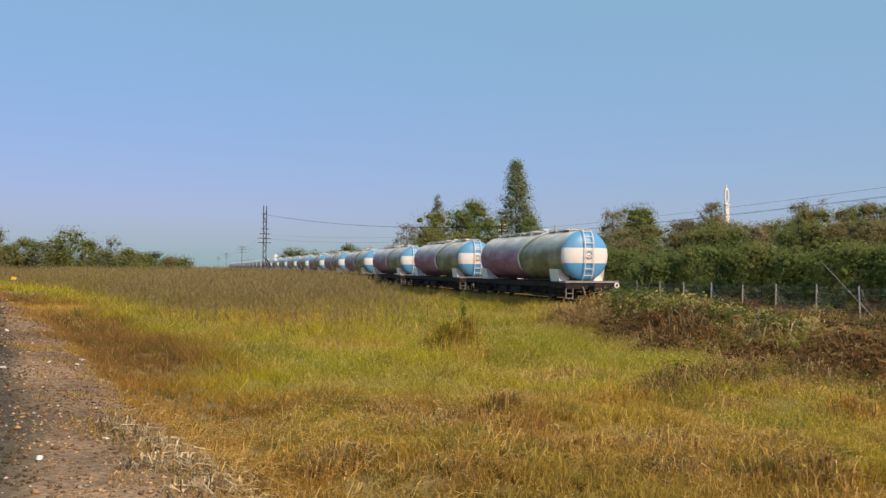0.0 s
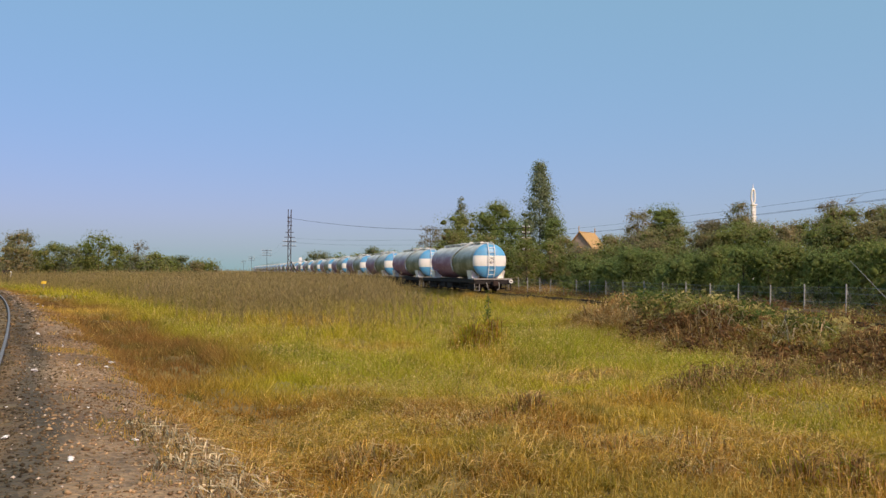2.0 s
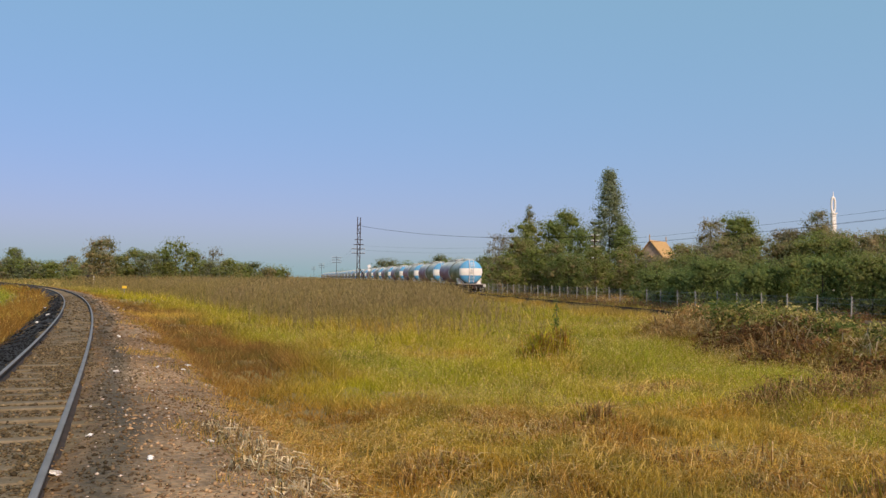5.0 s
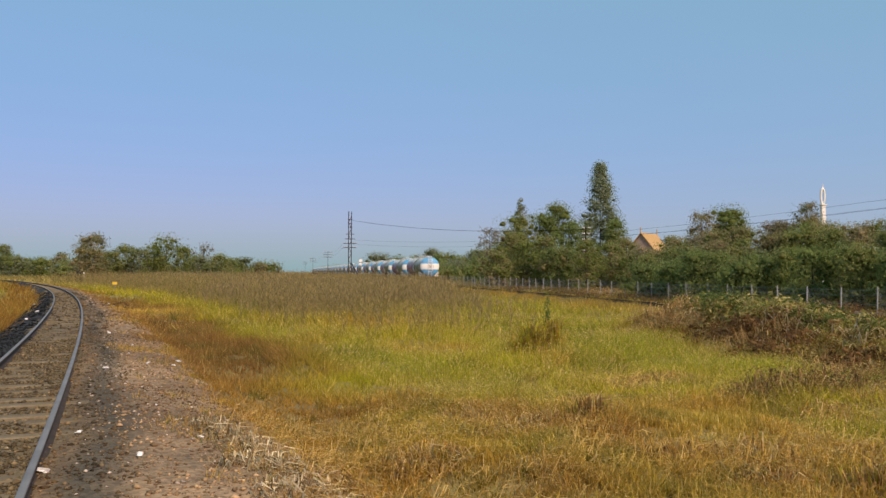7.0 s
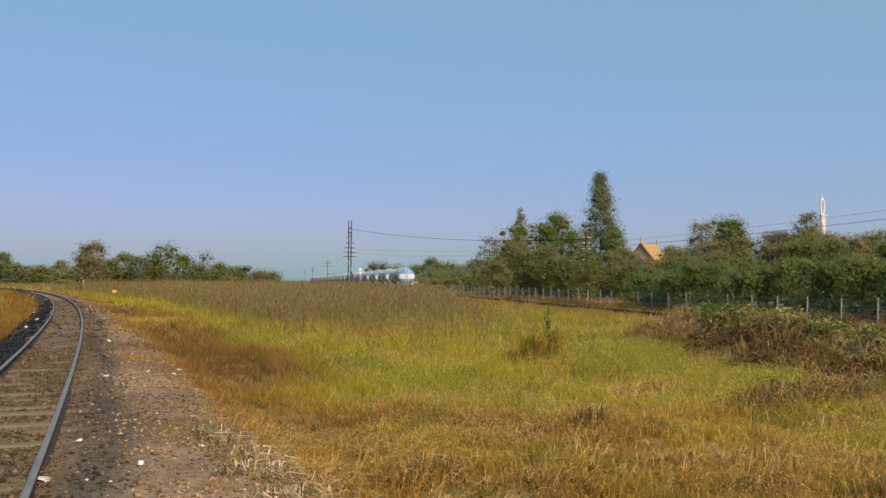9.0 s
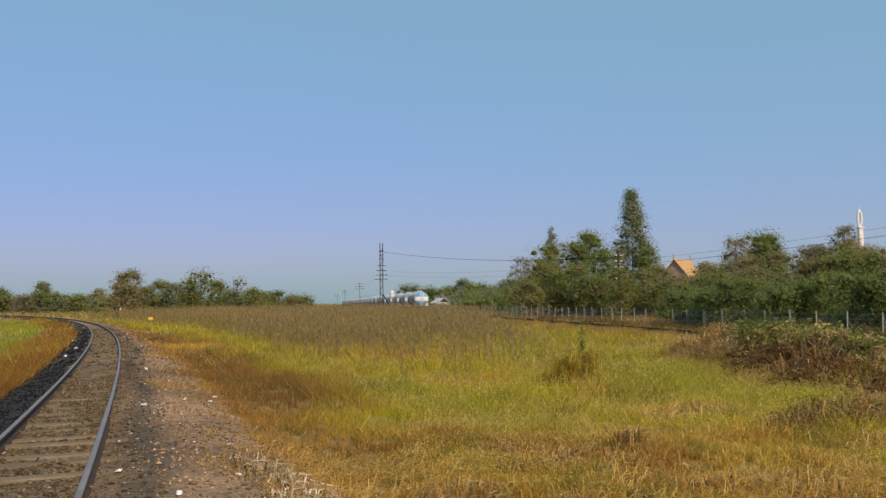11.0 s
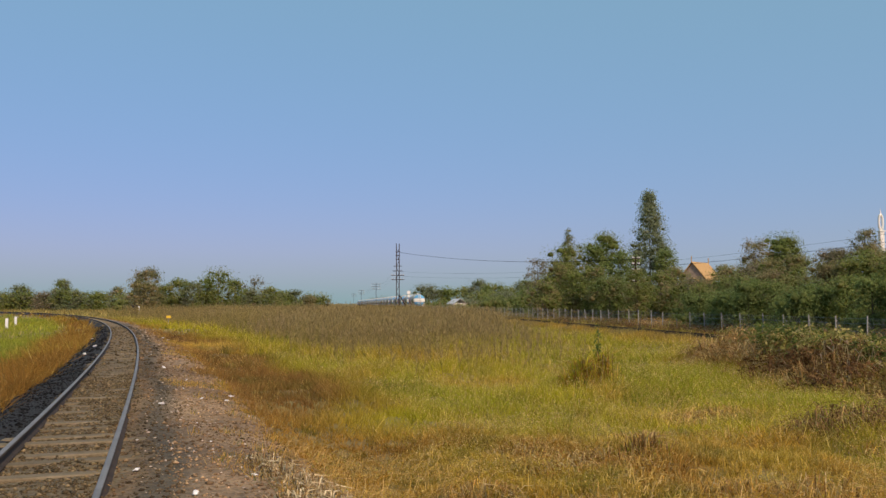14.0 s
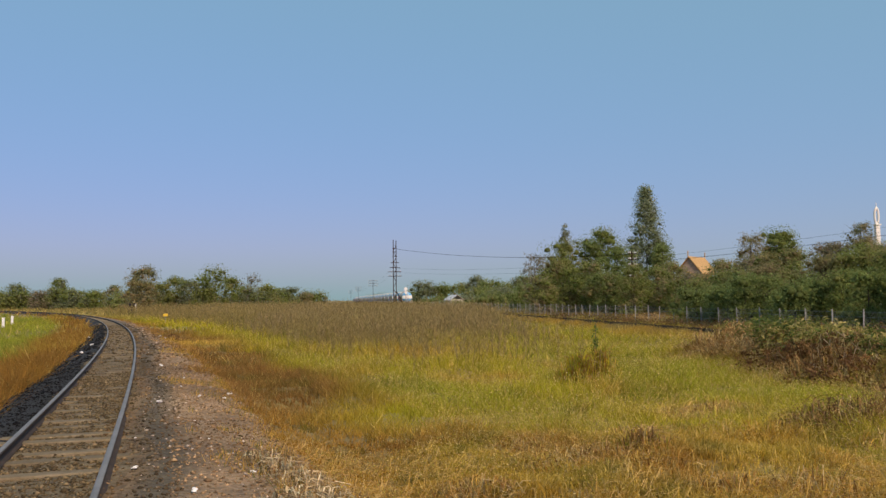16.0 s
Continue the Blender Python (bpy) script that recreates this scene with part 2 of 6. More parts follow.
# ---- the two tracks ----
def near_centreline():
    """The curved track: straight behind, then easing into a left curve of about 480 m radius."""
    s = np.arange(-60, 420, 0.25)
    k = np.where(s < 0, 0.0, 0.0013 + 0.0008 * np.clip((s - 4) / 83, 0, 1))
    th = 0.3072 + np.cumsum(k) * 0.25
    x, y = np.cumsum(-np.sin(th)) * 0.25, np.cumsum(np.cos(th)) * 0.25
    i = int(np.argmin(abs(s)))
    return x - x[i] - 2.053, y - y[i] + 3.0, th


NX, NY, NTH = near_centreline()
HEAD = 6.76                       # heading of the straight line, degrees to the left
HS, HC = math.sin(radians(HEAD)), math.cos(radians(HEAD))


def near_u(x, y):
    """Distance to the right of the curved track's centre."""
    x, y = np.asarray(x, float), np.asarray(y, float)
    cx, ct = np.interp(y, NY, NX), np.interp(y, NY, NTH)
    return (x - cx) * np.cos(ct)


def far_w(x, y):
    """Distance to the right of the straight track's centre."""
    return (np.asarray(x) - 12.30) * HC + (np.asarray(y) - 34.0) * HS


def along(s, w=0.0, z=0.0):
    """A place s metres along the straight track, w to its right."""
    return Vector((12.30 - s * HS + w * HC, 34.0 + s * HC + w * HS, z))


def ground_z(x, y):
    u, w = abs(near_u(x, y)), abs(far_w(x, y))
    bank = lambda d, a, b: 1 - np.clip((d - a) / (b - a), 0, 1)
    z = -0.45 + 0.16 * (wave(x, y, 3, 7) - 0.5) + 0.10 * (wave(x, y, 4, 2.5) - 0.5)
    far = np.clip((np.hypot(x, y) - 60) / 40, 0, 1)
    field_mound = np.clip((near_u(x, y) - 2.4) / 1.2, 0, 1) * np.clip((-far_w(x, y) - 2.5) / 2, 0, 1)
    z = z + field_mound * (0.30 * (wave(x, y, 5, 2.3) - 0.45) + 0.20 * (wave(x, y, 6, 0.9) - 0.4))
    z = z * (1 - far) - 0.42 * far
    z = z + 0.55 * np.exp(-((far_w(x, y) + 3.1) / 1.5) ** 2) * np.clip((30.5 - y) / 4, 0, 1)   # scrubby bank beside the line
    t = np.maximum(bank(u, 1.7, 3.4), 0.92 * bank(w, 1.9, 3.6))
    return z * (1 - t) + (-0.12 + 0.10 * (w < u)) * t


def build_ground():
    nr, na = 170, 280
    r = np.concatenate([[0.0], 0.8 * (3500 / 0.8) ** (np.arange(nr) / (nr - 1))])
    a = np.arange(na) * 2 * np.pi / na
    R, A = np.meshgrid(r, a, indexing="ij")
    X, Y = R * np.sin(A), R * np.cos(A)
    Z = ground_z(X, Y)
    idx = np.arange((nr + 1) * na).reshape(nr + 1, na)
    q = np.stack([idx[:-1], idx[1:], np.roll(idx, -1, 1)[1:], np.roll(idx, -1, 1)[:-1]], -1).reshape(-1, 4)
    g = raw("ground", np.stack([X, Y, Z], -1).reshape(-1, 3), q[:, ::-1], M_SOIL, smooth=True)
    tagged(g, "dry uneven field soil under grass and weeds", "ground", kind="structure")


build_ground()


def bed_material():
    """Ballast and cinders: colours change across the bed, by its own tint."""
    m = bpy.data.materials.new("ballast_and_cinders")
    m.use_nodes = True
    n, l = m.node_tree.nodes, m.node_tree.links
    bsdf = n["Principled BSDF"]
    tint = n.new("ShaderNodeVertexColor")
    tint.layer_name = "tint"
    tc = n.new("ShaderNodeTexCoord")
    vo = n.new("ShaderNodeTexVoronoi")
    vo.inputs["Scale"].default_value = 22
    no = n.new("ShaderNodeTexNoise")
    no.inputs["Scale"].default_value, no.inputs["Detail"].default_value = 2.2, 6
    for t in (vo, no):
        l.new(tc.outputs["Object"], t.inputs["Vector"])
    bw = n.new("ShaderNodeRGBToBW")
    l.new(vo.outputs["Color"], bw.inputs[0])
    add = n.new("ShaderNodeMath")
    add.operation = "ADD"
    l.new(bw.outputs[0], add.inputs[0])
    l.new(no.outputs[0], add.inputs[1])
    rr = n.new("ShaderNodeMapRange")
    rr.inputs[1].default_value, rr.inputs[2].default_value = 0.45, 1.55
    rr.inputs[3].default_value, rr.inputs[4].default_value = 0.5, 1.5
    l.new(add.outputs[0], rr.inputs[0])
    hsv = n.new("ShaderNodeHueSaturation")
    l.new(tint.outputs[0], hsv.inputs["Color"])
    l.new(rr.outputs[0], hsv.inputs["Value"])
    l.new(hsv.outputs[0], bsdf.inputs["Base Color"])
    bsdf.inputs["Roughness"].default_value = 0.95
    b = n.new("ShaderNodeBump")
    b.inputs["Strength"].default_value, b.inputs["Distance"].default_value = 0.8, 0.02
    l.new(vo.outputs["Distance"], b.inputs["Height"])
    l.new(b.outputs[0], bsdf.inputs["Normal"])
    return m


M_BED = bed_material()
BED_U = np.array([-2.2, -1.9, -1.6, -1.3, -0.85, -0.62, -0.45, 0.0, 0.45, 0.62, 0.9, 1.3, 1.8, 2.3, 2.8])
BED_Z = np.array([-0.42, -0.26, -0.12, -0.01, 0.045, 0.03, 0.014, 0.012, 0.014, 0.03, 0.04, 0.0, -0.06, -0.15, -0.36])


def bed_colour(u, s):
    """Black cinders left of the rails, brown ballast between them, grey then pinkish gravel on the right."""
    black, brown, grey, pink = (np.array(c) for c in ((0.013, 0.013, 0.014), (0.142, 0.106, 0.058), (0.095, 0.074, 0.045), (0.285, 0.188, 0.102)))
    w = wave(u * 1.0, s, 8, 1.4)[..., None]
    v = (u + 0.5 * (wave(u, s, 9, 2.2) - 0.5))[..., None]
    t = np.clip((v - 1.05) / 0.35, 0, 1)
    rust = np.clip((0.92 - v) / 0.2, 0, 1)
    grey = grey * (1 - rust) + np.array((0.165, 0.108, 0.055)) * rust
    soil = np.clip((wave(u, s, 13, 1.7)[..., None] - 0.5) * 3, 0, 1)
    pink = pink * (1 - soil) + np.array((0.175, 0.110, 0.058)) * soil
    c = np.where(v < -0.58, black, np.where(v < 0.58, brown, grey * (0.75 + 0.5 * w) * (1 - t) + pink * (0.65 + 0.7 * w) * t))
    return c


def near_point(i, u):
    """A place i quarter metres along the curved track and u to its right."""
    k = np.arange(len(NX))
    x, y, a = np.interp(i, k, NX), np.interp(i, k, NY), np.interp(i, k, NTH)
    return x + u * np.cos(a), y + u * np.sin(a)


def build_near_track():
    track = thing("railway_track", pose(0, 0, 0), "single metre-gauge railway track curving away through fields", "railway track", kind="structure")
    fine = np.concatenate([np.linspace(a, b, 5)[:-1] for a, b in zip(BED_U[:-1], BED_U[1:])] + [BED_U[-1:]])
    i = np.concatenate([np.arange(0, 240, 8), np.arange(240, 520), np.arange(520, len(NX), 4)])
    I, U = np.meshgrid(i, fine, indexing="ij")
    X, Y = near_point(I, U)
    Z = np.interp(U, BED_U, BED_Z) + 0.05 * (wave(X, Y, 11, 0.45) - 0.5) + 0.05 * (wave(X, Y, 12, 1.3) - 0.5)
    n, k = I.shape
    idx = np.arange(n * k).reshape(n, k)
    q = np.stack([idx[:-1, :-1], idx[:-1, 1:], idx[1:, 1:], idx[1:, :-1]], -1).reshape(-1, 4)
    raw("ballast_bed", np.stack([X, Y, Z], -1).reshape(-1, 3), q, M_BED, track, "stony ballast bed, black with cinders on one side", bed_colour(U, I * 0.25).reshape(-1, 3), True)
    # rail profile: foot, web and a bright head
    foot = [(-0.055, 0.012), (0.055, 0.012), (0.055, 0.03), (0.010, 0.045), (0.010, 0.105), (0.031, 0.115), (0.031, 0.142), (-0.031, 0.142), (-0.031, 0.115), (-0.010, 0.105), (-0.010, 0.045), (-0.055, 0.03)]
    head = [(0.030, 0.1425), (0.024, 0.150), (-0.024, 0.150), (-0.030, 0.1425)]
    step = np.arange(0, len(NX), 4)
    for side in (-0.533, 0.533):
        rail = None
        for name, prof, material in (("rail", foot, M_RAIL), ("rail_head", head, M_RAIL_TOP)):
            vs, fs, kk = [], [], len(prof)
            for j in step:
                for (du, dz) in prof:
                    x, y = near_point(j, side + du)
                    vs.append((x, y, dz))
            for a in range(len(step) - 1):
                for b in range(kk):
                    b2 = (b + 1) % kk
                    fs.append((a * kk + b, a * kk + b2, (a + 1) * kk + b2, (a + 1) * kk + b))
            ob = raw(name, vs, fs, material, rail or track, "rail head worn bright by wheels" if rail else "rust-brown steel rail")
            rail = rail or ob
    # sleepers, half sunk in the ballast
    bm = box(bmesh.new(), -0.85, 0.85, -0.10, 0.10, -0.12, 0.018, 0.014)
    first = part("sleeper", bm, M_SLEEPER, track)
    rng = random.Random(5)
    n = 0
    for s in np.arange(-12, 120, 0.62):
        j = int(np.argmin(abs(np.arange(-60, 420, 0.25) - s)))
        ob = first if n == 0 else new("sleeper", first.data)
        ob.parent = track
        ob.matrix_basis = pose(NX[j], NY[j], rng.uniform(-0.006, 0.012), rng.uniform(-1, 1), rng.uniform(-.5, .5), math.degrees(NTH[j]) + rng.uniform(-1.2, 1.2))
        n += 1


def build_far_track():
    track = thing("railway_track", pose(0, 0, 0), "straight railway line on a low grassy bank beside the fence", "railway track", kind="structure")
    s = np.arange(-60, 620, 1.0)
    us = np.linspace(-1.7, 1.7, 15)
    S, U = np.meshgrid(s, us, indexing="ij")
    X, Y = 12.30 - S * HS + U * HC, 34.0 + S * HC + U * HS
    Z = 0.05 - 0.08 * np.clip(abs(U) - 1.1, 0, 1) + 0.04 * (wave(X, Y, 15, 0.7) - 0.5)
    n, k = S.shape
    idx = np.arange(n * k).reshape(n, k)
    q = np.stack([idx[:-1, :-1], idx[:-1, 1:], idx[1:, 1:], idx[1:, :-1]], -1).reshape(-1, 4)
    c = np.array((0.13, 0.085, 0.05)) * (0.7 + 0.6 * wave(X, Y, 16, 1.5)[..., None])
    raw("ballast_bed", np.stack([X, Y, Z], -1).reshape(-1, 3), q, M_BED, track, "brown weedy ballast", c.reshape(-1, 3), True)
    for side in (-0.533, 0.533):
        bm = bmesh.new()
        box(bm, side - 0.055, side + 0.055, -60, 620, 0.07, 0.10)
        box(bm, side - 0.011, side + 0.011, -60, 620, 0.10, 0.20)
        box(bm, side - 0.031, side + 0.031, -60, 620, 0.20, 0.245)
        r = part("rail", bm, M_RAIL, track, "dark steel rail")
        r.matrix_basis = Matrix.Translation(along(0)) @ pose(0, 0, 0, 0, 0, HEAD)
    bm = box(bmesh.new(), -0.95, 0.95, -0.11, 0.11, -0.12, 0.0, 0.012)
    first = part("sleeper", bm, M_SLEEPER, track)
    for n in range(150):
        ob = first if n == 0 else new("sleeper", first.data)
        ob.parent = track
        ob.matrix_basis = Matrix.Translation(along(-14 + n * 0.62, 0, 0.075)) @ pose(0, 0, 0, 0, 0, HEAD)


build_near_track()
build_far_track()

# ---- the train of tank wagons ----
PITCH, BASE_Z = 14.5, 0.145
TANK_Z, TANK_R = 2.08, 1.10
SEAM0, SEAM1 = 0.65, 11.05       # ends of the cylindrical shell, from the rear headstock


def lathe(bm, prof, n=40):
    """Surface turned about the tank's axis; prof is a list of (y, radius)."""
    rings = []
    for y, r in prof:
        if r < 1e-4:
            rings.append([bm.verts.new((0, y, TANK_Z))])
        else:
            rings.append([bm.verts.new((r * math.sin(2 * math.pi * i / n), y, TANK_Z + r * math.cos(2 * math.pi * i / n))) for i in range(n)])
    for a, b in zip(rings[:-1], rings[1:]):
        for i in range(n):
            j = (i + 1) % n
            vs = [a[i % len(a)], a[j % len(a)], b[j % len(b)], b[i % len(b)]]
            vs = list(dict.fromkeys(vs))
            if len(vs) > 2:
                bm.faces.new(vs)
    return bm


def dish(y, way, depth, n=8):
    """Profile of a dished end, from the seam to the middle."""
    return [(y + way * depth * math.sin(a), TANK_R * math.cos(a) ** 0.9) for a in [math.pi / 2 * i / n for i in range(n)]] + [(y + way * depth, 0.0)]


def split_band(bm, z0, z1):
    """Cuts the mesh at two heights and gives back the faces between them."""
    for z in (z0, z1):
        bmesh.ops.bisect_plane(bm, geom=bm.verts[:] + bm.edges[:] + bm.faces[:], plane_co=(0, 0, z), plane_no=(0, 0, 1))
    return [f for f in bm.faces if z0 < f.calc_center_median().z < z1]


def build_wagon():
    w = thing("tank_wagon", pose(0, 0, 0), "weathered gas tank wagon with blue and white end", "railway wagon", "tank wagons of the train")
    part("tank_shell", lathe(bmesh.new(), [(SEAM0 + 0.04, TANK_R), (4, TANK_R), (6.6, TANK_R), (9, TANK_R), (SEAM1, TANK_R)], 48), M_TANK, w, "cream, olive and faded maroon tank shell", True)
    part("front_dish", lathe(bmesh.new(), dish(SEAM1, 1, 0.42)), M_TANK, w, "", True)
    # blue rear end with a white belt
    prof = [(SEAM0 + 0.04, TANK_R)] + dish(SEAM0, -1, 0.42)
    bm = lathe(bmesh.new(), prof, 48)
    belt = split_band(bm, TANK_Z - 0.33, TANK_Z + 0.33)
    bmesh.ops.delete(bm, geom=belt, context="FACES")
    end = part("rear_dish", bm, M_BLUE, w, "sky-blue dished tank end", True)
    bm = lathe(bmesh.new(), prof, 48)
    belt = set(split_band(bm, TANK_Z - 0.33, TANK_Z + 0.33))
    bmesh.ops.delete(bm, geom=[f for f in bm.faces if f not in belt], context="FACES")
    part("white_belt", bm, M_WHITE, end, "broad white belt round the tank end", True)
    # emblem on the belt: a ring round a short bar
    bm = bmesh.new()
    ye = SEAM0 - 0.435
    pts = [(0.15 * math.cos(a), ye, TANK_Z + 0.15 * math.sin(a)) for a in [2 * math.pi * i / 20 for i in range(21)]]
    chain(bm, pts, 0.010, 5)
    box(bm, -0.08, 0.08, ye - 0.01, ye + 0.02, TANK_Z - 0.018, TANK_Z + 0.018)
    part("emblem", bm, M_RUST, end, "faint dark round emblem")
    # ladder down the end
    lad = part("end_ladder", tube(ladder_line(-0.20), 0.024, 6), M_WHITE, w, "white steel end ladder")
    part("stile", tube(ladder_line(0.20), 0.024, 6), M_WHITE, lad)
    for z in (1.22, 1.50, 1.78, 2.06, 2.34, 2.62, 2.90, 3.12):
        y = ladder_y(z)
        part("rung", bar(bmesh.new(), (-0.2, y, z), (0.2, y, z), 0.016, 6), M_WHITE, lad)
    # saddles
    for y in (SEAM0 + 0.75, SEAM1 - 0.55):
        for side in (-1, 1):
            part("saddle", saddle_mesh(y, side), M_WHITE, w, "white-painted tank saddle")
    # pipe looped over the shell, and fittings on top
    for y in (5.1,):
        pts = [((TANK_R + 0.05) * math.sin(a), y + 0.35 - 1.7 * max(0.0, math.cos(a)) ** 1.4, TANK_Z + (TANK_R + 0.05) * math.cos(a)) for a in [radians(d) for d in range(-125, 126, 10)]]
        part("hoop_pipe", tube(pts, 0.055, 8), M_WHITE, w, "white pipe hooped over the tank", True)
    bm = bmesh.new()
    box(bm, -0.28, 0.28, 1.4, 10.3, TANK_Z + TANK_R + 0.05, TANK_Z + TANK_R + 0.075)
    for y in np.arange(1.6, 10.2, 1.2):
        box(bm, -0.26, 0.26, y - 0.03, y + 0.03, TANK_Z + TANK_R - 0.06, TANK_Z + TANK_R + 0.05)
    part("walkway", bm, M_WHITE, w, "narrow pale walkway along the tank top")
    bm = bmesh.new()
    bar(bm, (0, 5.9, TANK_Z + TANK_R - 0.05), (0, 5.9, TANK_Z + TANK_R + 0.13), 0.30, 18)
    bar(bm, (0, 5.9, TANK_Z + TANK_R + 0.13), (0, 5.9, TANK_Z + TANK_R + 0.18), 0.34, 18)
    part("manhole_dome", bm, M_WHITE, w)
    for y, h in ((2.6, 0.14), (4.9, 0.20), (7.8, 0.16)):
        bm = bar(bmesh.new(), (0.12, y, TANK_Z + TANK_R - 0.03), (0.12, y, TANK_Z + TANK_R + h), 0.06, 10)
        bar(bm, (0.0, y, TANK_Z + TANK_R + h), (0.24, y, TANK_Z + TANK_R + h), 0.025, 8)
        part("valve", bm, M_WHITE, w)
    for x in (-0.34, 0.34):
        bm = bmesh.new()
        zt = TANK_Z + TANK_R + 0.11
        bar(bm, (x, 1.4, zt), (x, 10.3, zt), 0.018, 6)
        for y in np.arange(1.4, 10.4, 1.45):
            bar(bm, (x, y, TANK_Z + TANK_R - 0.06), (x, y, zt), 0.016, 6)
        part("walkway_rail", bm, M_WHITE, w)
    # underframe
    bm = bmesh.new()
    for x in (-0.42, 0.42):
        box(bm, x - 0.07, x + 0.07, 0.1, 13.2, 0.62, 0.90)
    for y in np.arange(1.2, 13, 1.35):
        box(bm, -1.1, 1.1, y - 0.05, y + 0.05, 0.66, 0.86)
    part("underframe", bm, M_BLACK, w, "black steel underframe")
    for x in (-1.16, 1.16):
        part("side_sill", box(bmesh.new(), x - 0.05, x + 0.05, 0.0, 13.3, 0.70, 0.93, 0.01), M_BLACK, w)
    for y in (0.0, 13.18):
        part("headstock", box(bmesh.new(), -1.2, 1.2, y, y + 0.12, 0.62, 0.95, 0.015), M_BLACK, w, "sooty black headstock")
    part("end_platform", box(bmesh.new(), -1.22, 1.22, 11.2, 13.17, 0.932, 0.96), M_GREY, w)
    part("end_platform", box(bmesh.new(), -1.24, 1.24, -0.07, 0.55, 0.905, 0.985), M_GREY, w, "thin pale platform over the headstock")
    # brake gear below the middle
    bm = box(bmesh.new(), -0.9, -0.3, 5.2, 6.5, 0.38, 0.62, 0.03)
    part("air_reservoir", bar(bm, (0.5, 5.4, 0.48), (0.5, 6.8, 0.48), 0.17, 12), M_BLACK, w)
    for y0, y1, x0, x1, z0 in ((3.5, 4.9, -0.75, 0.75, 0.34), (6.9, 7.9, -0.95, 0.2, 0.40), (8.2, 9.5, -0.7, 0.8, 0.33)):
        part("equipment_box", box(bmesh.new(), x0, x1, y0, y1, z0, 0.64, 0.03), M_BLACK, w)
    for x in (-0.98, 0.98):
        part("truss_rod", chain(bmesh.new(), [(x, 3.3, 0.66), (x, 4.6, 0.36), (x, 8.4, 0.36), (x, 9.8, 0.66)], 0.035), M_BLACK, w)
    for x in (-1.0, 1.0):
        part("brake_rigging", chain(bmesh.new(), [(x, 0.6, 0.34), (x, 3.6, 0.30), (x, 5.0, 0.40), (x, 8.3, 0.40), (x, 9.6, 0.30), (x, 12.7, 0.34)], 0.05), M_BLACK, w)
        for y0, y1 in ((5.2, 6.6), (7.0, 8.0)):
            part("battery_box", box(bmesh.new(), x - 0.14, x + 0.14, y0, y1, 0.30, 0.68, 0.03), M_BLACK, w)
    # coupler, hoses, lamp disc
    for y, s in ((0.0, -1), (13.3, 1)):
        bm = box(bmesh.new(), -0.11, 0.11, min(y, y + s * 0.55), max(y, y + s * 0.55), 0.60, 0.80, 0.02)
        box(bm, -0.17, 0.17, min(y + s * 0.45, y + s * 0.62), max(y + s * 0.45, y + s * 0.62), 0.52, 0.86, 0.03)
        part("coupler", bm, M_RUST, w)
        for x in (-0.42, 0.38):
            pts = [(x, y + s * 0.03, 0.72), (x, y + s * 0.16, 0.62), (x * 0.95, y + s * 0.2, 0.42), (x * 0.8, y + s * 0.17, 0.30), (x * 0.6, y + s * 0.14, 0.28)]
            part("brake_hose", tube(pts, 0.03, 6), M_GREY, w)
        for x in (-1.02, 1.02):
            bm = bmesh.new()
            for dx in (-0.16, 0.16):
                box(bm, x + dx - 0.015, x + dx + 0.015, y - 0.03, y + 0.05, 0.22, 0.66)
            for z in (0.24, 0.44):
                box(bm, x - 0.16, x + 0.16, y - 0.06, y + 0.08, z, z + 0.03)
            part("step_iron", bm, M_GREY if x < 0 else M_BLACK, w)
    # bogies
    for y in (2.0, 11.2):
        bm = bmesh.new()
        for x in (-0.86, 0.86):
            box(bm, x - 0.06, x + 0.06, y - 1.15, y + 1.15, 0.46, 0.62, 0.02)
            box(bm, x - 0.07, x + 0.07, y - 0.36, y + 0.36, 0.24, 0.48, 0.03)
            for dy in (-0.8, 0.8):
                box(bm, x - 0.10, x + 0.10, y + dy - 0.15, y + dy + 0.15, 0.30, 0.52, 0.03)
        box(bm, -0.9, 0.9, y - 0.18, y + 0.18, 0.40, 0.62, 0.02)
        part("bogie_frame", bm, M_BLACK, w)
        for dy in (-0.8, 0.8):
            bm = bar(bmesh.new(), (-0.80, 0, 0), (0.80, 0, 0), 0.07, 10)
            for x in (-0.533, 0.533):
                bar(bm, (x - 0.055, 0, 0), (x + 0.055, 0, 0), 0.37, 24)
                xi = x - 0.07 * (1 if x > 0 else -1)
                bar(bm, (xi - 0.015, 0, 0), (xi + 0.015, 0, 0), 0.40, 24)
            for a in range(6):
                box(bm, 0.585, 0.60, 0.20 * math.cos(a * 1.047) - 0.03, 0.20 * math.cos(a * 1.047) + 0.03, 0.20 * math.sin(a * 1.047) - 0.03, 0.20 * math.sin(a * 1.047) + 0.03)
            ob = part("wheelset", bm, M_WHEEL, w)
            ob.matrix_basis = pose(0, y + dy, 0.47)
    return w


def ladder_y(z):
    """How far back the ladder stands off the dished end at a height."""
    r = min(1.0, abs(z - TANK_Z) / TANK_R)
    return SEAM0 - 0.42 * math.sqrt(max(0.0, 1 - r * r)) - 0.10


def ladder_line(x):
    zs = [1.0 + 0.12 * i for i in range(20)]
    return [(x, ladder_y(z), z) for z in zs if z < TANK_Z + TANK_R] + [(x, SEAM0 + 0.25, TANK_Z + TANK_R + 0.10)]


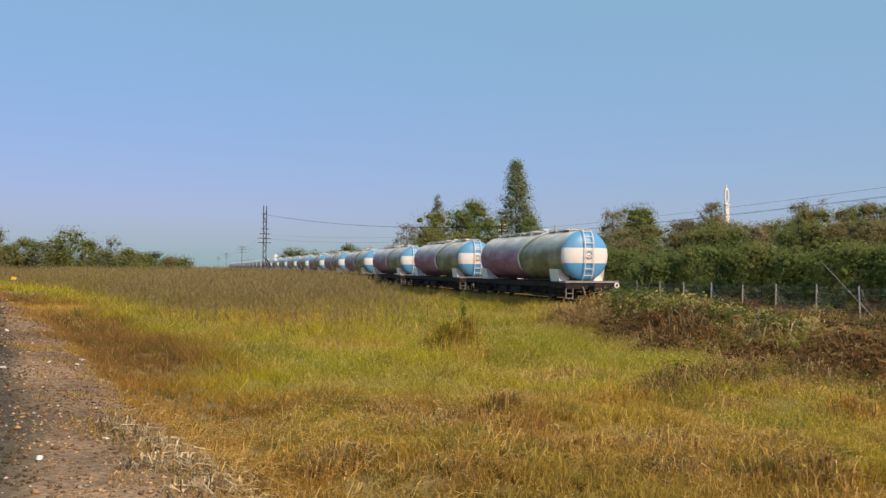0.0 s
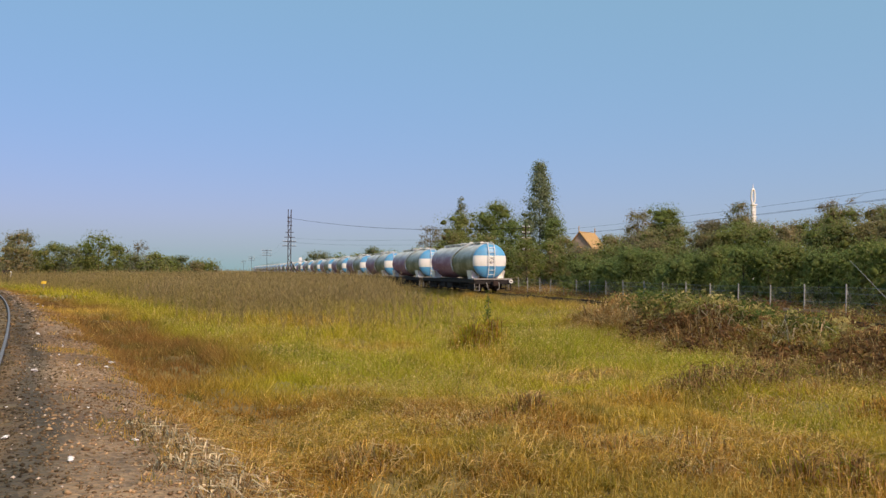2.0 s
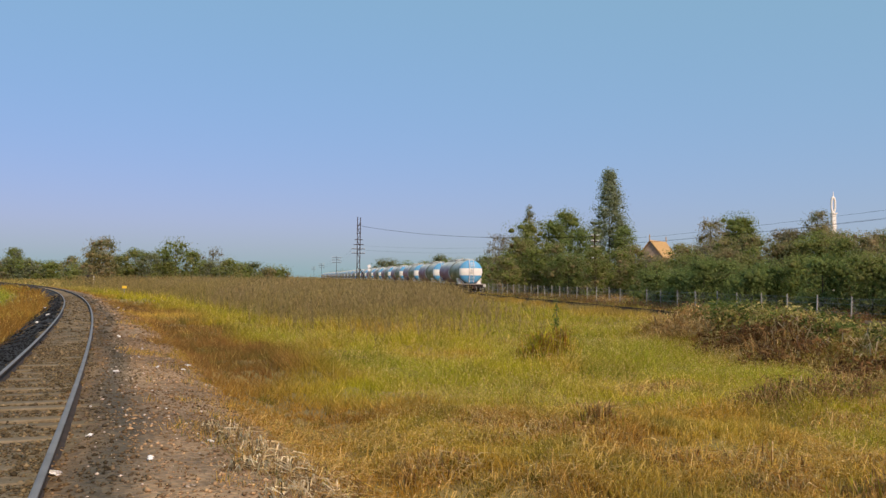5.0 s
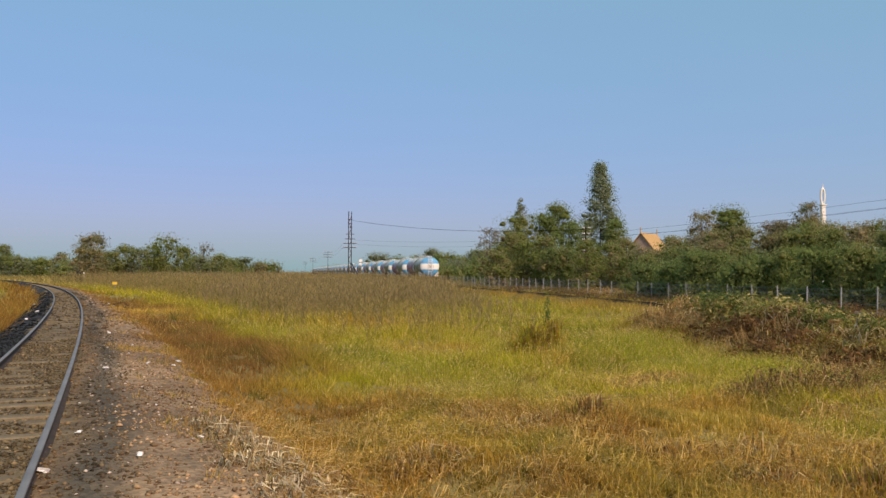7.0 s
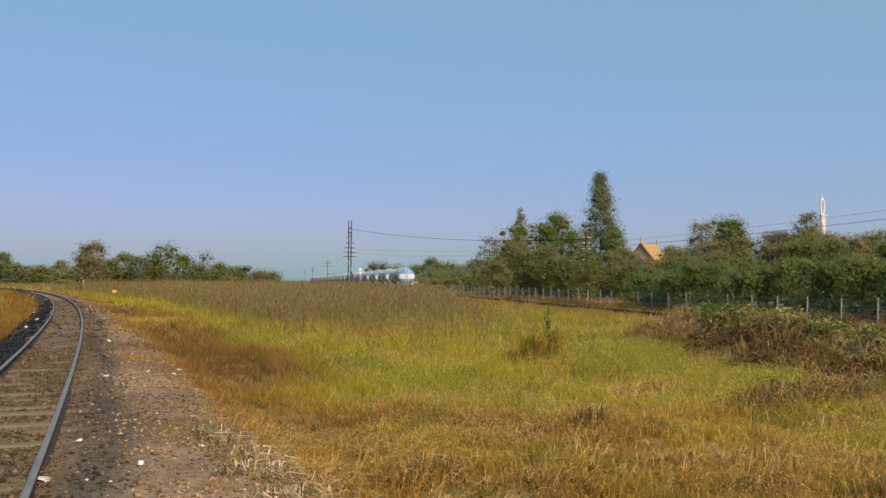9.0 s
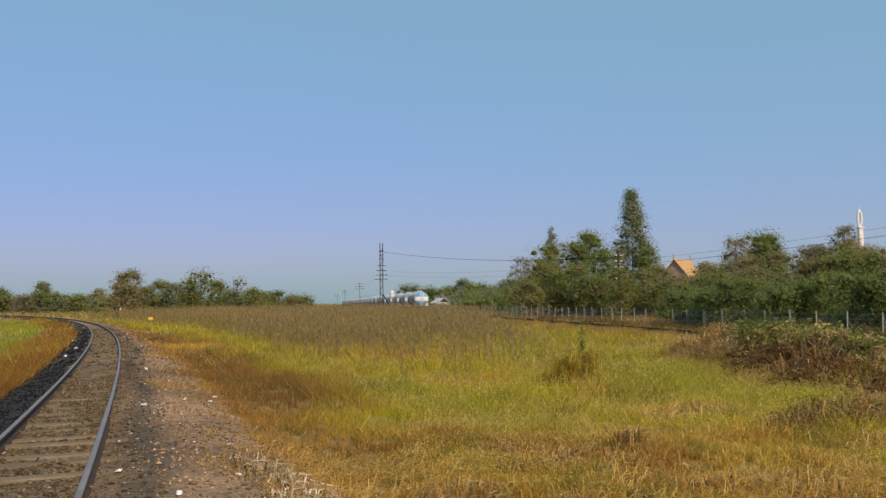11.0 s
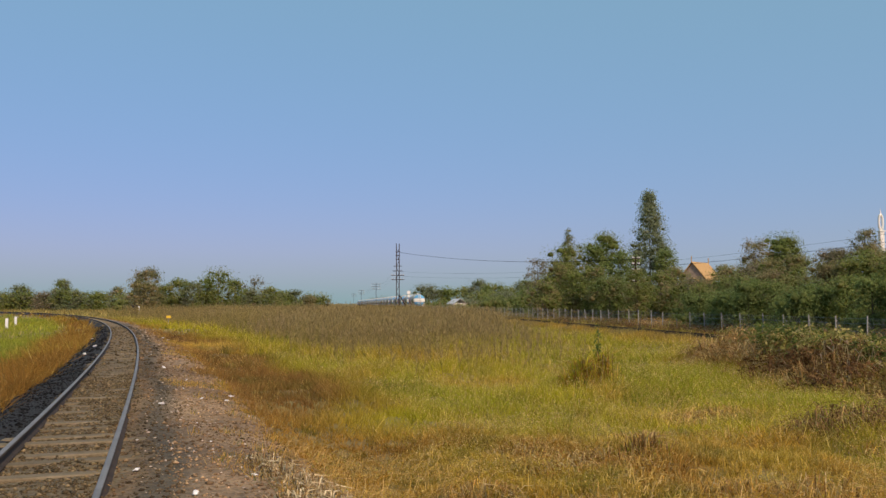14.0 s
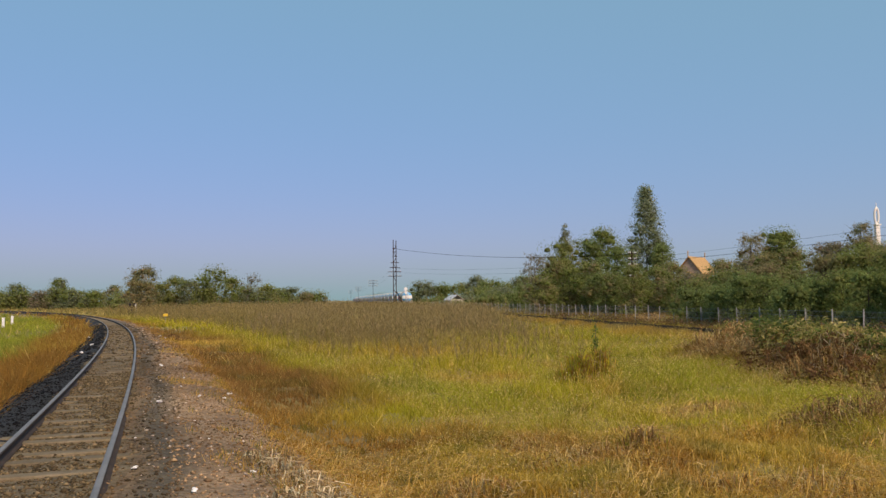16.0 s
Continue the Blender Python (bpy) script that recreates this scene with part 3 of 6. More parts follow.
def saddle_mesh(y, s):
    """A flared cradle under the tank, open in the middle."""
    bm = bmesh.new()
    angs = [radians(a) for a in (122, 128, 134, 140, 146, 152)]
    top = [(s * (TANK_R + 0.015) * math.sin(a), TANK_Z + (TANK_R + 0.015) * math.cos(a)) for a in angs]
    vs = []
    for i, (x, z) in enumerate(top):
        f = i / (len(top) - 1)
        vs.append([bm.verts.new((x, y - 0.34, z)), bm.verts.new((x, y + 0.34, z))])
    outer = []
    for i, (x, z) in enumerate(top):
        f = i / (len(top) - 1)
        zo = z if i == 0 else 0.94
        xo = s * (TANK_R + 0.03) if i == 0 else s * (1.14 - 0.5 * f)
        outer.append([bm.verts.new((xo, y - 0.46, zo)), bm.verts.new((xo, y + 0.46, zo))])
    for i in range(len(top) - 1):
        bm.faces.new((vs[i][0], vs[i + 1][0], outer[i + 1][0], outer[i][0]))
        bm.faces.new((vs[i][1], outer[i][1], outer[i + 1][1], vs[i + 1][1]))
        bm.faces.new((outer[i][0], outer[i + 1][0], outer[i + 1][1], outer[i][1]))
        bm.faces.new((vs[i][0], vs[i][1], vs[i + 1][1], vs[i + 1][0]))
    bm.faces.new((vs[-1][0], vs[-1][1], outer[-1][1], outer[-1][0]))
    bm.faces.new((vs[0][0], outer[0][0], outer[0][1], vs[0][1]))
    bmesh.ops.recalc_face_normals(bm, faces=bm.faces[:])
    return bm


def run(t):
    """Metres that the train has gone at t seconds: it gathers speed gently."""
    return 8.13 * t + 0.045 * t * t


def wagon_pose(n, t):
    """Where the n-th wagon from the rear stands at t seconds: its rear headstock on the rails."""
    return Matrix.Translation(along(-0.65 - 0.05 + n * PITCH + run(t), 0, BASE_Z)) @ pose(0, 0, 0, 0, 0, HEAD)


WAGONS = [build_wagon()]
for n in range(1, 26):
    WAGONS.append(copy_thing(WAGONS[0], wagon_pose(n, 0)))
last = WAGONS[0]
tagged(last, "rearmost gas tank wagon with blue and white end, tail disc")
bm = bar(bmesh.new(), (1.16, -0.12, 0.80), (1.16, -0.09, 0.80), 0.12, 20)
tail = part("tail_disc", bm, M_WHITE, last, "white tail disc with a dark centre")
part("disc_centre", bar(bmesh.new(), (1.16, -0.13, 0.80), (1.16, -0.121, 0.80), 0.05, 14), M_BLACK, tail)
part("disc_bracket", box(bmesh.new(), 1.10, 1.22, -0.088, -0.002, 0.77, 0.83), M_GREY, tail)

# ---- fence, poles and signs ----
FENCE_W = 8.0


def build_fence():
    fence = thing("boundary_fence", pose(0, 0, 0), "low wire-mesh fence on pale concrete posts behind the track", "fence")
    rng = random.Random(11)
    bm = box(bmesh.new(), -0.025, 0.025, -0.025, 0.025, -0.3, 1.48, 0.008)
    first = part("post", bm, M_CONC, fence)
    spots = []
    n = 0
    s = -26.0
    while s < 330:
        p = along(s, FENCE_W + rng.uniform(-0.08, 0.08))
        p.z = float(ground_z(p.x, p.y)) + rng.uniform(-0.05, 0.03)
        ob = first if n == 0 else new("post", first.data)
        ob.parent = fence
        ob.matrix_basis = Matrix.Translation(p) @ pose(0, 0, 0, rng.uniform(-2, 2), rng.uniform(-2.5, 2.5), HEAD + rng.uniform(-6, 6))
        spots.append(p)
        n += 1
        s += 2.35
    for h in (0.35, 0.75, 1.12, 1.36):
        bm = bmesh.new()
        for a, b in zip(spots[:-1], spots[1:]):
            bar(bm, a + Vector((0, -0.07, h)), b + Vector((0, -0.07, h)), 0.006, 3)
        part("fence_wire", bm, M_WIRE, fence)
    # mesh panels: crossed wires
    vs, fs = [], []
    for a, b in zip(spots[:70], spots[1:71]):
        d = b - a
        for i in range(18):
            f = i / 18
            for up in (1, -1):
                p0 = a + d * f + Vector((0, -0.06, 0.08 if up > 0 else 1.36))
                p1 = a + d * min(1, f + 0.42) + Vector((0, -0.06, 1.36 if up > 0 else 0.08))
                k = len(vs)
                o = Vector((0.0014, 0, 0.0014))
                vs += [p0 - o, p0 + o, p1 + o, p1 - o]
                fs.append((k, k + 1, k + 2, k + 3))
    tagged(raw("wire_mesh", np.array([tuple(v) for v in vs]), fs, M_WIRE, fence), kind="stuff")


def wire_run(a, b, sag, r=0.012, n=14):
    pts = [a.lerp(b, i / n) - Vector((0, 0, sag * 4 * (i / n) * (1 - i / n))) for i in range(n + 1)]
    bm = bmesh.new()
    rings = [[bm.verts.new(p + Vector((r * math.cos(a), 0, r * math.sin(a)))) for a in (0.0, 2.1, 4.2)] for p in pts]
    for p, q in zip(rings[:-1], rings[1:]):
        for j in range(3):
            bm.faces.new((p[j], p[(j + 1) % 3], q[(j + 1) % 3], q[j]))
    return bm


def build_tower(p, height, turn):
    t = thing("telegraph_tower", Matrix.Translation(p) @ pose(0, 0, 0, 0, 0, turn), "tall rusty twin-rail telegraph mast with many crossarms and a stay", "telegraph mast")
    for x, top in ((-0.26, height), (0.26, height - 0.05)):
        part("upright", box(bmesh.new(), x - 0.075, x + 0.075, -0.08, 0.08, -0.4, top), M_RUST, t)
    bm = bmesh.new()
    zs = np.arange(0.8, height - 0.8, 1.15)
    for i, z in enumerate(zs[:-1]):
        s = 1 if i % 2 else -1
        bar(bm, (-0.26 * s, 0, z), (0.26 * s, 0, zs[i + 1]), 0.045, 6)
    part("lacing", bm, M_RUST, t)
    for z, w in ((height - 1.6, 0.42), (height - 2.3, 0.42), (height - 3.1, 0.45), (height - 4.3, 0.75), (height - 5.2, 0.95), (height - 6.0, 1.2), (height - 6.8, 1.2)):
        arm = part("crossarm", box(bmesh.new(), -w, w, -0.16, -0.09, z, z + 0.12), M_RUST, t)
        for x in ([-w + 0.12, -w + 0.62, w - 0.62, w - 0.12] if w > 1 else []):
            part("insulator", bar(bmesh.new(), (x, -0.13, z + 0.12), (x, -0.13, z + 0.28), 0.05, 8), M_INSUL, arm)
    part("stay", bar(bmesh.new(), (0.3, 0, 3.6), (2.5, 0, -0.3), 0.09, 8), M_RUST, t, "slanting steel stay")
    return t


def build_pole(p, height, turn, arms=4, wide=1.0):
    t = thing("telegraph_pole", Matrix.Translation(p) @ pose(0, 0, 0, 0, 0, turn), "dark steel telegraph pole with crossarms and white insulators", "telegraph pole", "telegraph poles along the line")
    part("shaft", box(bmesh.new(), -0.055, 0.055, -0.05, 0.05, -0.4, height), M_RUST, t)
    for i in range(arms):
        z = height - 0.35 - i * 0.72
        arm = part("crossarm", box(bmesh.new(), -wide, wide, -0.13, -0.07, z, z + 0.09), M_RUST, t)
        for x in (-wide + 0.1, -wide * 0.5, wide * 0.5, wide - 0.1):
            part("insulator", bar(bmesh.new(), (x, -0.10, z + 0.09), (x, -0.10, z + 0.27), 0.055, 8), M_INSUL, arm)
    return t


def build_line():
    base = Vector((-6.05, 152.0, -0.4))
    build_tower(base, 13.2, 3)
    g = lambda p: Vector((p[0], p[1], float(ground_z(p[0], p[1]))))
    p2, p3, p4 = g((-15.6, 235.0)), g((-29.8, 353.0)), g((-44, 470))
    for p in (p2, p3, p4):
        build_pole(p, 7.9, 4, 3, 1.3)
    pt = g((25.7, 101.8))
    pr = along(-0.5, 21.3)
    pr = g((pr.x, pr.y))
    build_pole(pt, 7.9, 20, 5, 0.62)
    build_pole(pr, 7.6, 7, 4, 0.62)
    runs = []
    for k, (za, zb) in enumerate(((11.5, 7.5), (7.9, 6.7), (7.1, 6.0))):
        runs.append((base + Vector((0.45, -0.1, za)), pt + Vector((-0.4, 0, zb)), 0.9 if k == 0 else 0.6))
    for z, sides in ((6.95, (0.0,)), (6.40, (-0.2, 0.2))):
        for dx in sides:
            runs.append((pt + Vector((dx, 0, z)), pr + Vector((dx, 0, z)), 0.32))
    for z in (7.3, 6.5):
        runs.append((base + Vector((-1.2, 0, z)), p2 + Vector((-0.9, 0, z)), 0.9))
        runs.append((p2 + Vector((-0.9, 0, z)), p3 + Vector((-0.9, 0, z)), 1.2))
    for i, (a, b, sag) in enumerate(runs):
        w = part("telegraph_wire", wire_run(a, b, sag, 0.028 if i == 0 else 0.009), M_BLACK, None)
        tagged(w, "long dark sagging telegraph wire between masts", "wire", "telegraph wires")


def build_signs():
    # two white discs on a post beside the straight line
    p = along(109.5, -3.2)
    p.z = -0.45
    sg = thing("disc_signal", Matrix.Translation(p) @ pose(0, 0, 0, 0, 0, -2), "railway marker post with two round white discs", "railway signal")
    part("mast", bar(bmesh.new(), (0, 0, -0.3), (0, 0, 4.0), 0.045, 8), M_GREY, sg)
    for z, r in ((3.98, 0.31), (3.36, 0.24)):
        part("disc", bar(bmesh.new(), (0, -0.09, z), (0, -0.05, z), r, 24), M_SIGN, sg, "round white disc")
    # white marker posts in the green field
    for x, y, h in ((-35.2, 68.6, 0.9), (-40.2, 80.0, 0.9)):
        q = thing("marker_post", pose(x, y, float(ground_z(x, y))), "short white marker post in green field", "marker post", "white field posts")
        part("shaft", box(bmesh.new(), -0.10, 0.10, -0.07, 0.07, -0.3, h, 0.02), M_SIGN, q)
    # yellow plate at the trackside
    x, y = -25.9, 81.4
    q = thing("trackside_plate", pose(x, y, float(ground_z(x, y)), 0, 0, 15), "small yellow plate on a short stake beside the track", "sign")
    part("stake", box(bmesh.new(), -0.03, 0.03, 0, 0.05, -0.2, 0.9), M_GREY, q)
    part("plate", box(bmesh.new(), -0.22, 0.22, -0.03, -0.005, 0.62, 0.88, 0.01), M_YELLOW, q, "yellow plate")
    # grey trackside box far along the curve
    x, y = -52.5, 146.0
    q = thing("trackside_cabinet", pose(x, y, float(ground_z(x, y)), 0, 0, 25), "small dark trackside cabinet with a white edge", "cabinet")
    part("body", box(bmesh.new(), -0.6, 0.6, -0.35, 0.35, -0.1, 1.9, 0.03), M_BLACK, q)
    part("white_edge", box(bmesh.new(), 0.604, 0.80, -0.34, 0.34, -0.1, 1.7), M_SIGN, q)


def build_leaning_stick():
    q = thing("leaning_stick", pose(21.55, 27.34, -0.25), "thin pale bare stick leaning by the fence", "stick")
    part("shaft", bar(bmesh.new(), (0, 0, -0.1), (-0.36, 3.03, 2.31), 0.013, 6, 0.009), M_CONC, q)


build_leaning_stick()
build_fence()
build_line()
build_signs()


# ---- buildings in the distance ----
def build_temple():
    x, y = 50.4, 151.5
    t = thing("temple_hall", pose(x, y, -0.4, 0, 0, -38), "temple hall with steep orange tiled roof behind trees", "temple")
    part("wall", box(bmesh.new(), -3.0, 3.0, -4.2, 4.2, 0, 4.6), M_PLASTER, t, "cream plastered walls")
    for z0, z1, half, y0, y1 in ((4.2, 6.6, 3.9, -4.7, 4.7), (6.2, 9.4, 2.6, -4.4, 4.4)):
        for s in (-1, 1):
            bm = bmesh.new()
            vs = [bm.verts.new(v) for v in ((s * half, y0, z0), (s * half, y1, z0), (s * 0.0, y1, z1), (s * 0.0, y0, z1))]
            bm.faces.new(vs if s < 0 else vs[::-1])
            r = bmesh.ops.extrude_face_region(bm, geom=bm.faces[:])
            bmesh.ops.translate(bm, vec=(0, 0, 0.14), verts=[v for v in r["geom"] if isinstance(v, bmesh.types.BMVert)])
            roof = part("roof_slope", bm, M_TILE, t, "orange glazed tile roof slope")
    for yy in (-4.1, 4.1):
        bm = bmesh.new()
        vs = [bm.verts.new(v) for v in ((-2.4, yy, 6.2), (2.4, yy, 6.2), (0, yy, 9.25))]
        f = bm.faces.new(vs)
        r = bmesh.ops.extrude_face_region(bm, geom=[f])
        bmesh.ops.translate(bm, vec=(0, 0.12, 0), verts=[v for v in r["geom"] if isinstance(v, bmesh.types.BMVert)])
        part("gable", bm, M_GABLE, t, "brown carved gable")
        bm = chain(bmesh.new(), [(0, yy * 1.07, 9.3), (0, yy * 1.11, 9.9), (0, yy * 1.08, 10.5)], 0.09, 6)
        part("finial", bm, M_TILE, t, "curved gilded finial")


def build_chedi():
    x, y = 97.6, 174.5
    t = thing("slender_tower", pose(x, y, -0.4), "slender white tower with an open arched top behind trees", "tower")
    part("shaft", box(bmesh.new(), -0.47, 0.47, -0.47, 0.47, 0, 17.2, 0.06), M_WHITE, t)
    for z, w in ((6.0, 0.56), (10.6, 0.56), (14.4, 0.56), (17.2, 0.66)):
        part("ledge", box(bmesh.new(), -w, w, -w, w, z, z + 0.26, 0.04), M_WHITE, t)
    ring = [(0.42 * math.sin(a), 0, 19.25 - 1.75 * math.cos(a)) for a in [2 * math.pi * i / 24 for i in range(25)]]
    part("open_arch", tube(ring[:-1], 0.24, 8, True), M_WHITE, t, "tall white open arch", True)
    part("finial", bar(bmesh.new(), (0, 0, 21.0), (0, 0, 22.2), 0.14, 8, 0.03), M_WHITE, t)


def build_hut():
    x, y = 7.2, 222.0
    t = thing("field_hut", pose(x, y, -0.35, 0, 0, 20), "small hut with pale metal gable roof", "hut")
    part("wall", box(bmesh.new(), -1.7, 1.7, -2.2, 2.2, 0, 2.0), M_PLASTER, t)
    for s in (-1, 1):
        bm = bmesh.new()
        vs = [bm.verts.new(v) for v in ((s * 2.1, -2.6, 1.75), (s * 2.1, 2.6, 1.75), (0, 2.6, 3.15), (0, -2.6, 3.15))]
        bm.faces.new(vs)
        r = bmesh.ops.extrude_face_region(bm, geom=bm.faces[:])
        bmesh.ops.translate(bm, vec=(0, 0, 0.07), verts=[v for v in r["geom"] if isinstance(v, bmesh.types.BMVert)])
        part("roof_slope", bm, M_PALEROOF, t, "pale metal roof slope")


build_temple()
build_chedi()
build_hut()


# ---- trees and shrubs ----
RNG = np.random.default_rng(7)
M_TWIG = mat("dry_twigs", [(0.16, 0.13, 0.09), (0.26, 0.22, 0.16)], 3, 0.9, fine=20)


def leaf_cloud(centres, spread, per, size, colours, squash=0.8):
    """Small leaves scattered round clump centres: verts, faces and tints."""
    n = len(centres) * per
    c = np.repeat(centres, per, 0)
    sp = np.repeat(np.broadcast_to(spread, (len(centres),)), per)[:, None]
    d = RNG.normal(size=(n, 3))
    d /= np.linalg.norm(d, axis=1, keepdims=True)
    p = c + d * sp * (RNG.random((n, 1)) ** 0.5) * np.array((1, 1, squash))
    # most leaves turn their faces outwards and up
    out = c - centres.mean(0)
    out /= np.linalg.norm(out, axis=1, keepdims=True) + 0.01
    nrm = d * 0.7 + out * 0.5 + np.array((0, 0, 0.45)) + RNG.normal(size=(n, 3)) * 0.55
    a = np.cross(nrm, RNG.normal(size=(n, 3)))
    a /= np.linalg.norm(a, axis=1, keepdims=True)
    b = np.cross(nrm, a)
    b /= np.linalg.norm(b, axis=1, keepdims=True)
    s = size * RNG.uniform(0.5, 1.3, (n, 1))
    v = np.stack([p - a * s, p + b * s * 0.75, p + a * s], 1).reshape(-1, 3)
    pick = RNG.integers(0, len(colours), len(centres))
    col = np.asarray(colours)[pick] * RNG.uniform(0.92, 1.08, (len(centres), 1))
    col = np.repeat(np.repeat(col, per, 0), 3, 0)
    return v, np.arange(n * 3).reshape(n, 3), col


# tones lifted above real leaves, PALES greyed: distant haze put into the colour
GREENS = [(0.251, 0.292, 0.081), (0.290, 0.320, 0.098), (0.222, 0.271, 0.073), (0.319, 0.320, 0.116)]
DARKS = [(0.212, 0.265, 0.086), (0.233, 0.293, 0.092), (0.266, 0.315, 0.101)]
OLIVES = [(0.336, 0.291, 0.132), (0.366, 0.295, 0.155), (0.301, 0.283, 0.113)]
DRYS = [(0.312, 0.264, 0.176), (0.288, 0.250, 0.160), (0.272, 0.253, 0.141)]
PALES = [(0.248, 0.277, 0.157), (0.273, 0.291, 0.174), (0.223, 0.263, 0.137)]


ICO = None


def crown_mesh(pts, sp, leaves, size, colours, core=0.7):
    """Foliage: every clump has a dense uneven heart, tinted darker for its inner shade, and many small leaves standing
    off it, some on loose sprays.
    """
    global ICO
    r = RNG
    if ICO is None:
        bm = bmesh.new()
        bmesh.ops.create_icosphere(bm, subdivisions=1, radius=1.0)
        ICO = (np.array([v.co[:] for v in bm.verts]), np.array([[v.index for v in f.verts] for f in bm.faces]))
        bm.free()
    n = len(pts)
    tone = np.asarray(colours)[r.integers(0, len(colours), n)] * r.uniform(0.88, 1.12, (n, 1))
    iv, jf = ICO
    hv = pts[:, None] + iv[None] * (sp * core)[:, None, None] * r.uniform(0.55, 1.1, (n, len(iv), 1)) * np.array((1, 1, 0.8))
    hf = (np.arange(n) * len(iv))[:, None, None] + jf[None]
    per = max(10, leaves // n)
    k = n * per
    c, s1 = np.repeat(pts, per, 0), np.repeat(sp, per)[:, None]
    d = r.normal(size=(k, 3))
    d /= np.linalg.norm(d, axis=1, keepdims=True)
    reach = r.random((k, 1)) ** 0.5 * 1.1 + 0.3 * r.random((k, 1)) ** 5
    p = c + d * s1 * reach * np.array((1, 1, 0.85))
    nrm = d + np.array((0, 0, 0.25)) + r.normal(size=(k, 3)) * 0.6
    a = np.cross(nrm, r.normal(size=(k, 3)))
    a /= np.linalg.norm(a, axis=1, keepdims=True)
    b = np.cross(nrm, a)
    b /= np.linalg.norm(b, axis=1, keepdims=True)
    s2 = size * r.uniform(0.55, 1.35, (k, 1))
    lv = np.stack([p - a * s2, p + b * s2 * 0.8, p + a * s2], 1).reshape(-1, 3)
    # hearts take 0.72 of the leaf tone: shade inside the clump put into colour
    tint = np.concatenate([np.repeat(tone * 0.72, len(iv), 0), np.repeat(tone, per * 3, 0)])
    v = np.concatenate([hv.reshape(-1, 3), lv])
    v[:, 2] = np.maximum(v[:, 2], 0.02)
    return v, np.concatenate([hf.reshape(-1, 3), n * len(iv) + np.arange(k * 3).reshape(k, 3)]), tint


def build_tree(x, y, height, width, label, base=0.25, colours=GREENS, shape="round", clumps=70, lean=0.0, name="tree", group="", twigs=0, fluff=1.0, dense=1.0):
    t = thing(name, pose(x, y, float(ground_z(x, y))), label, "tree" if name == "tree" else "shrub", group)
    r = RNG
    # clump centres in an uneven envelope
    pts = []
    lobes = r.normal(size=(5, 3))
    clumps = int(clumps * 1.3)
    while len(pts) < clumps:
        f = r.random() ** (1.25 if shape == "spire" else 1.0)
        a = r.random() * 2 * math.pi
        if shape == "spire":
            prof = min(1.0, 0.75 + 0.9 * f) * (1 - f) ** 0.75 + 0.04
        elif shape == "open":
            prof = 0.35 + 0.65 * math.sin(math.pi * min(1, 0.15 + f * 0.75))
        else:
            prof = math.sqrt(max(0.02, 1 - (1.7 * f - 0.75) ** 2)) if f > 0.05 else 0.6
        rad = r.random() ** 0.4 * prof * (0.80 + 0.22 * math.sin(2 * a + lobes[0, 0] * 3) + 0.2 * math.sin(5 * a + lobes[1, 0] * 9 + f * 6))
        zz = height * (base + (1 - base) * f) * (1 - 0.07 * r.random())
        pts.append((rad * width / 2 * math.cos(a) + lean * f, rad * width / 2 * math.sin(a), zz))
    pts = np.array(pts)
    sp = width * fluff * r.uniform(0.6, 1.15, len(pts)) * {"spire": 0.19, "open": 0.16, "round": 0.225}[shape]
    if shape == "spire":
        sp *= 1.2 - 0.65 * (pts[:, 2] / height)
    pts[:, 2] = np.minimum(pts[:, 2], height - sp * 0.8)
    # trunk and limbs reach into the crown
    bm = bmesh.new()
    th = max(0.05, (0.009 if shape == "spire" else 0.018) * height)
    mid = Vector((lean * 0.4, 0, height * (base + 0.25)))
    bar(bm, (0, 0, -0.3), mid, th, 7, th * 0.6)
    bar(bm, mid, (lean * 0.9, 0, height * 0.94), th * 0.6, 6, th * 0.12)
    part("trunk", bm, M_BARK, t)
    bm = bmesh.new()
    for i in r.choice(len(pts), min(9, len(pts)), replace=False):
        q = Vector(pts[i])
        k = min(0.9, max(0.25, q.z / height - 0.22))
        s = Vector((lean * k, 0, height * k * 0.9))
        knee = s.lerp(q, 0.5) + Vector((0, 0, 0.06 * height))
        bar(bm, s, knee, th * 0.30, 4, th * 0.2)
        bar(bm, knee, q, th * 0.2, 4, th * 0.06)
    tagged(part("branchwork", bm, M_BARK, t), kind="stuff")
    if twigs:
        bm = bmesh.new()
        for i in range(twigs):
            q = Vector(pts[r.integers(0, len(pts))])
            d = Vector((r.normal() * 0.7 + q.x / width, r.normal() * 0.7 + q.y / width, 0.5 + r.random()))
            bar(bm, q, q + d * height * r.uniform(0.03, 0.075), 0.018, 3, 0.006)
        tagged(part("twig_mass", bm, M_TWIG, t), kind="stuff")
    size = max(0.07, 0.00105 * math.hypot(x, y))
    area = width * height * (1 - base) * {"spire": 0.55, "open": 0.45, "round": 0.85}[shape]
    leaves = int(min(26000 if shape == "spire" else 14000, max(1500, dense * 2.7 * area / (0.8 * size * size))))
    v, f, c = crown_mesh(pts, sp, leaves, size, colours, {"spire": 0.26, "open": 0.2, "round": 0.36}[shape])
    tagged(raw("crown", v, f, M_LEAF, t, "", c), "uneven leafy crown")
    return t


def polar(az, dist):
    return dist * math.sin(radians(az)), dist * math.cos(radians(az))


def tree_at(az, dist, el, wide, label, **kw):
    """A tree by bearing, distance, the bearing height of its top and its width in degrees."""
    x, y = polar(az, dist)
    h = 1.65 + dist * math.tan(radians(el)) + 0.42
    return build_tree(x, y, h, 2 * dist * math.tan(radians(wide / 2)), label, **kw)


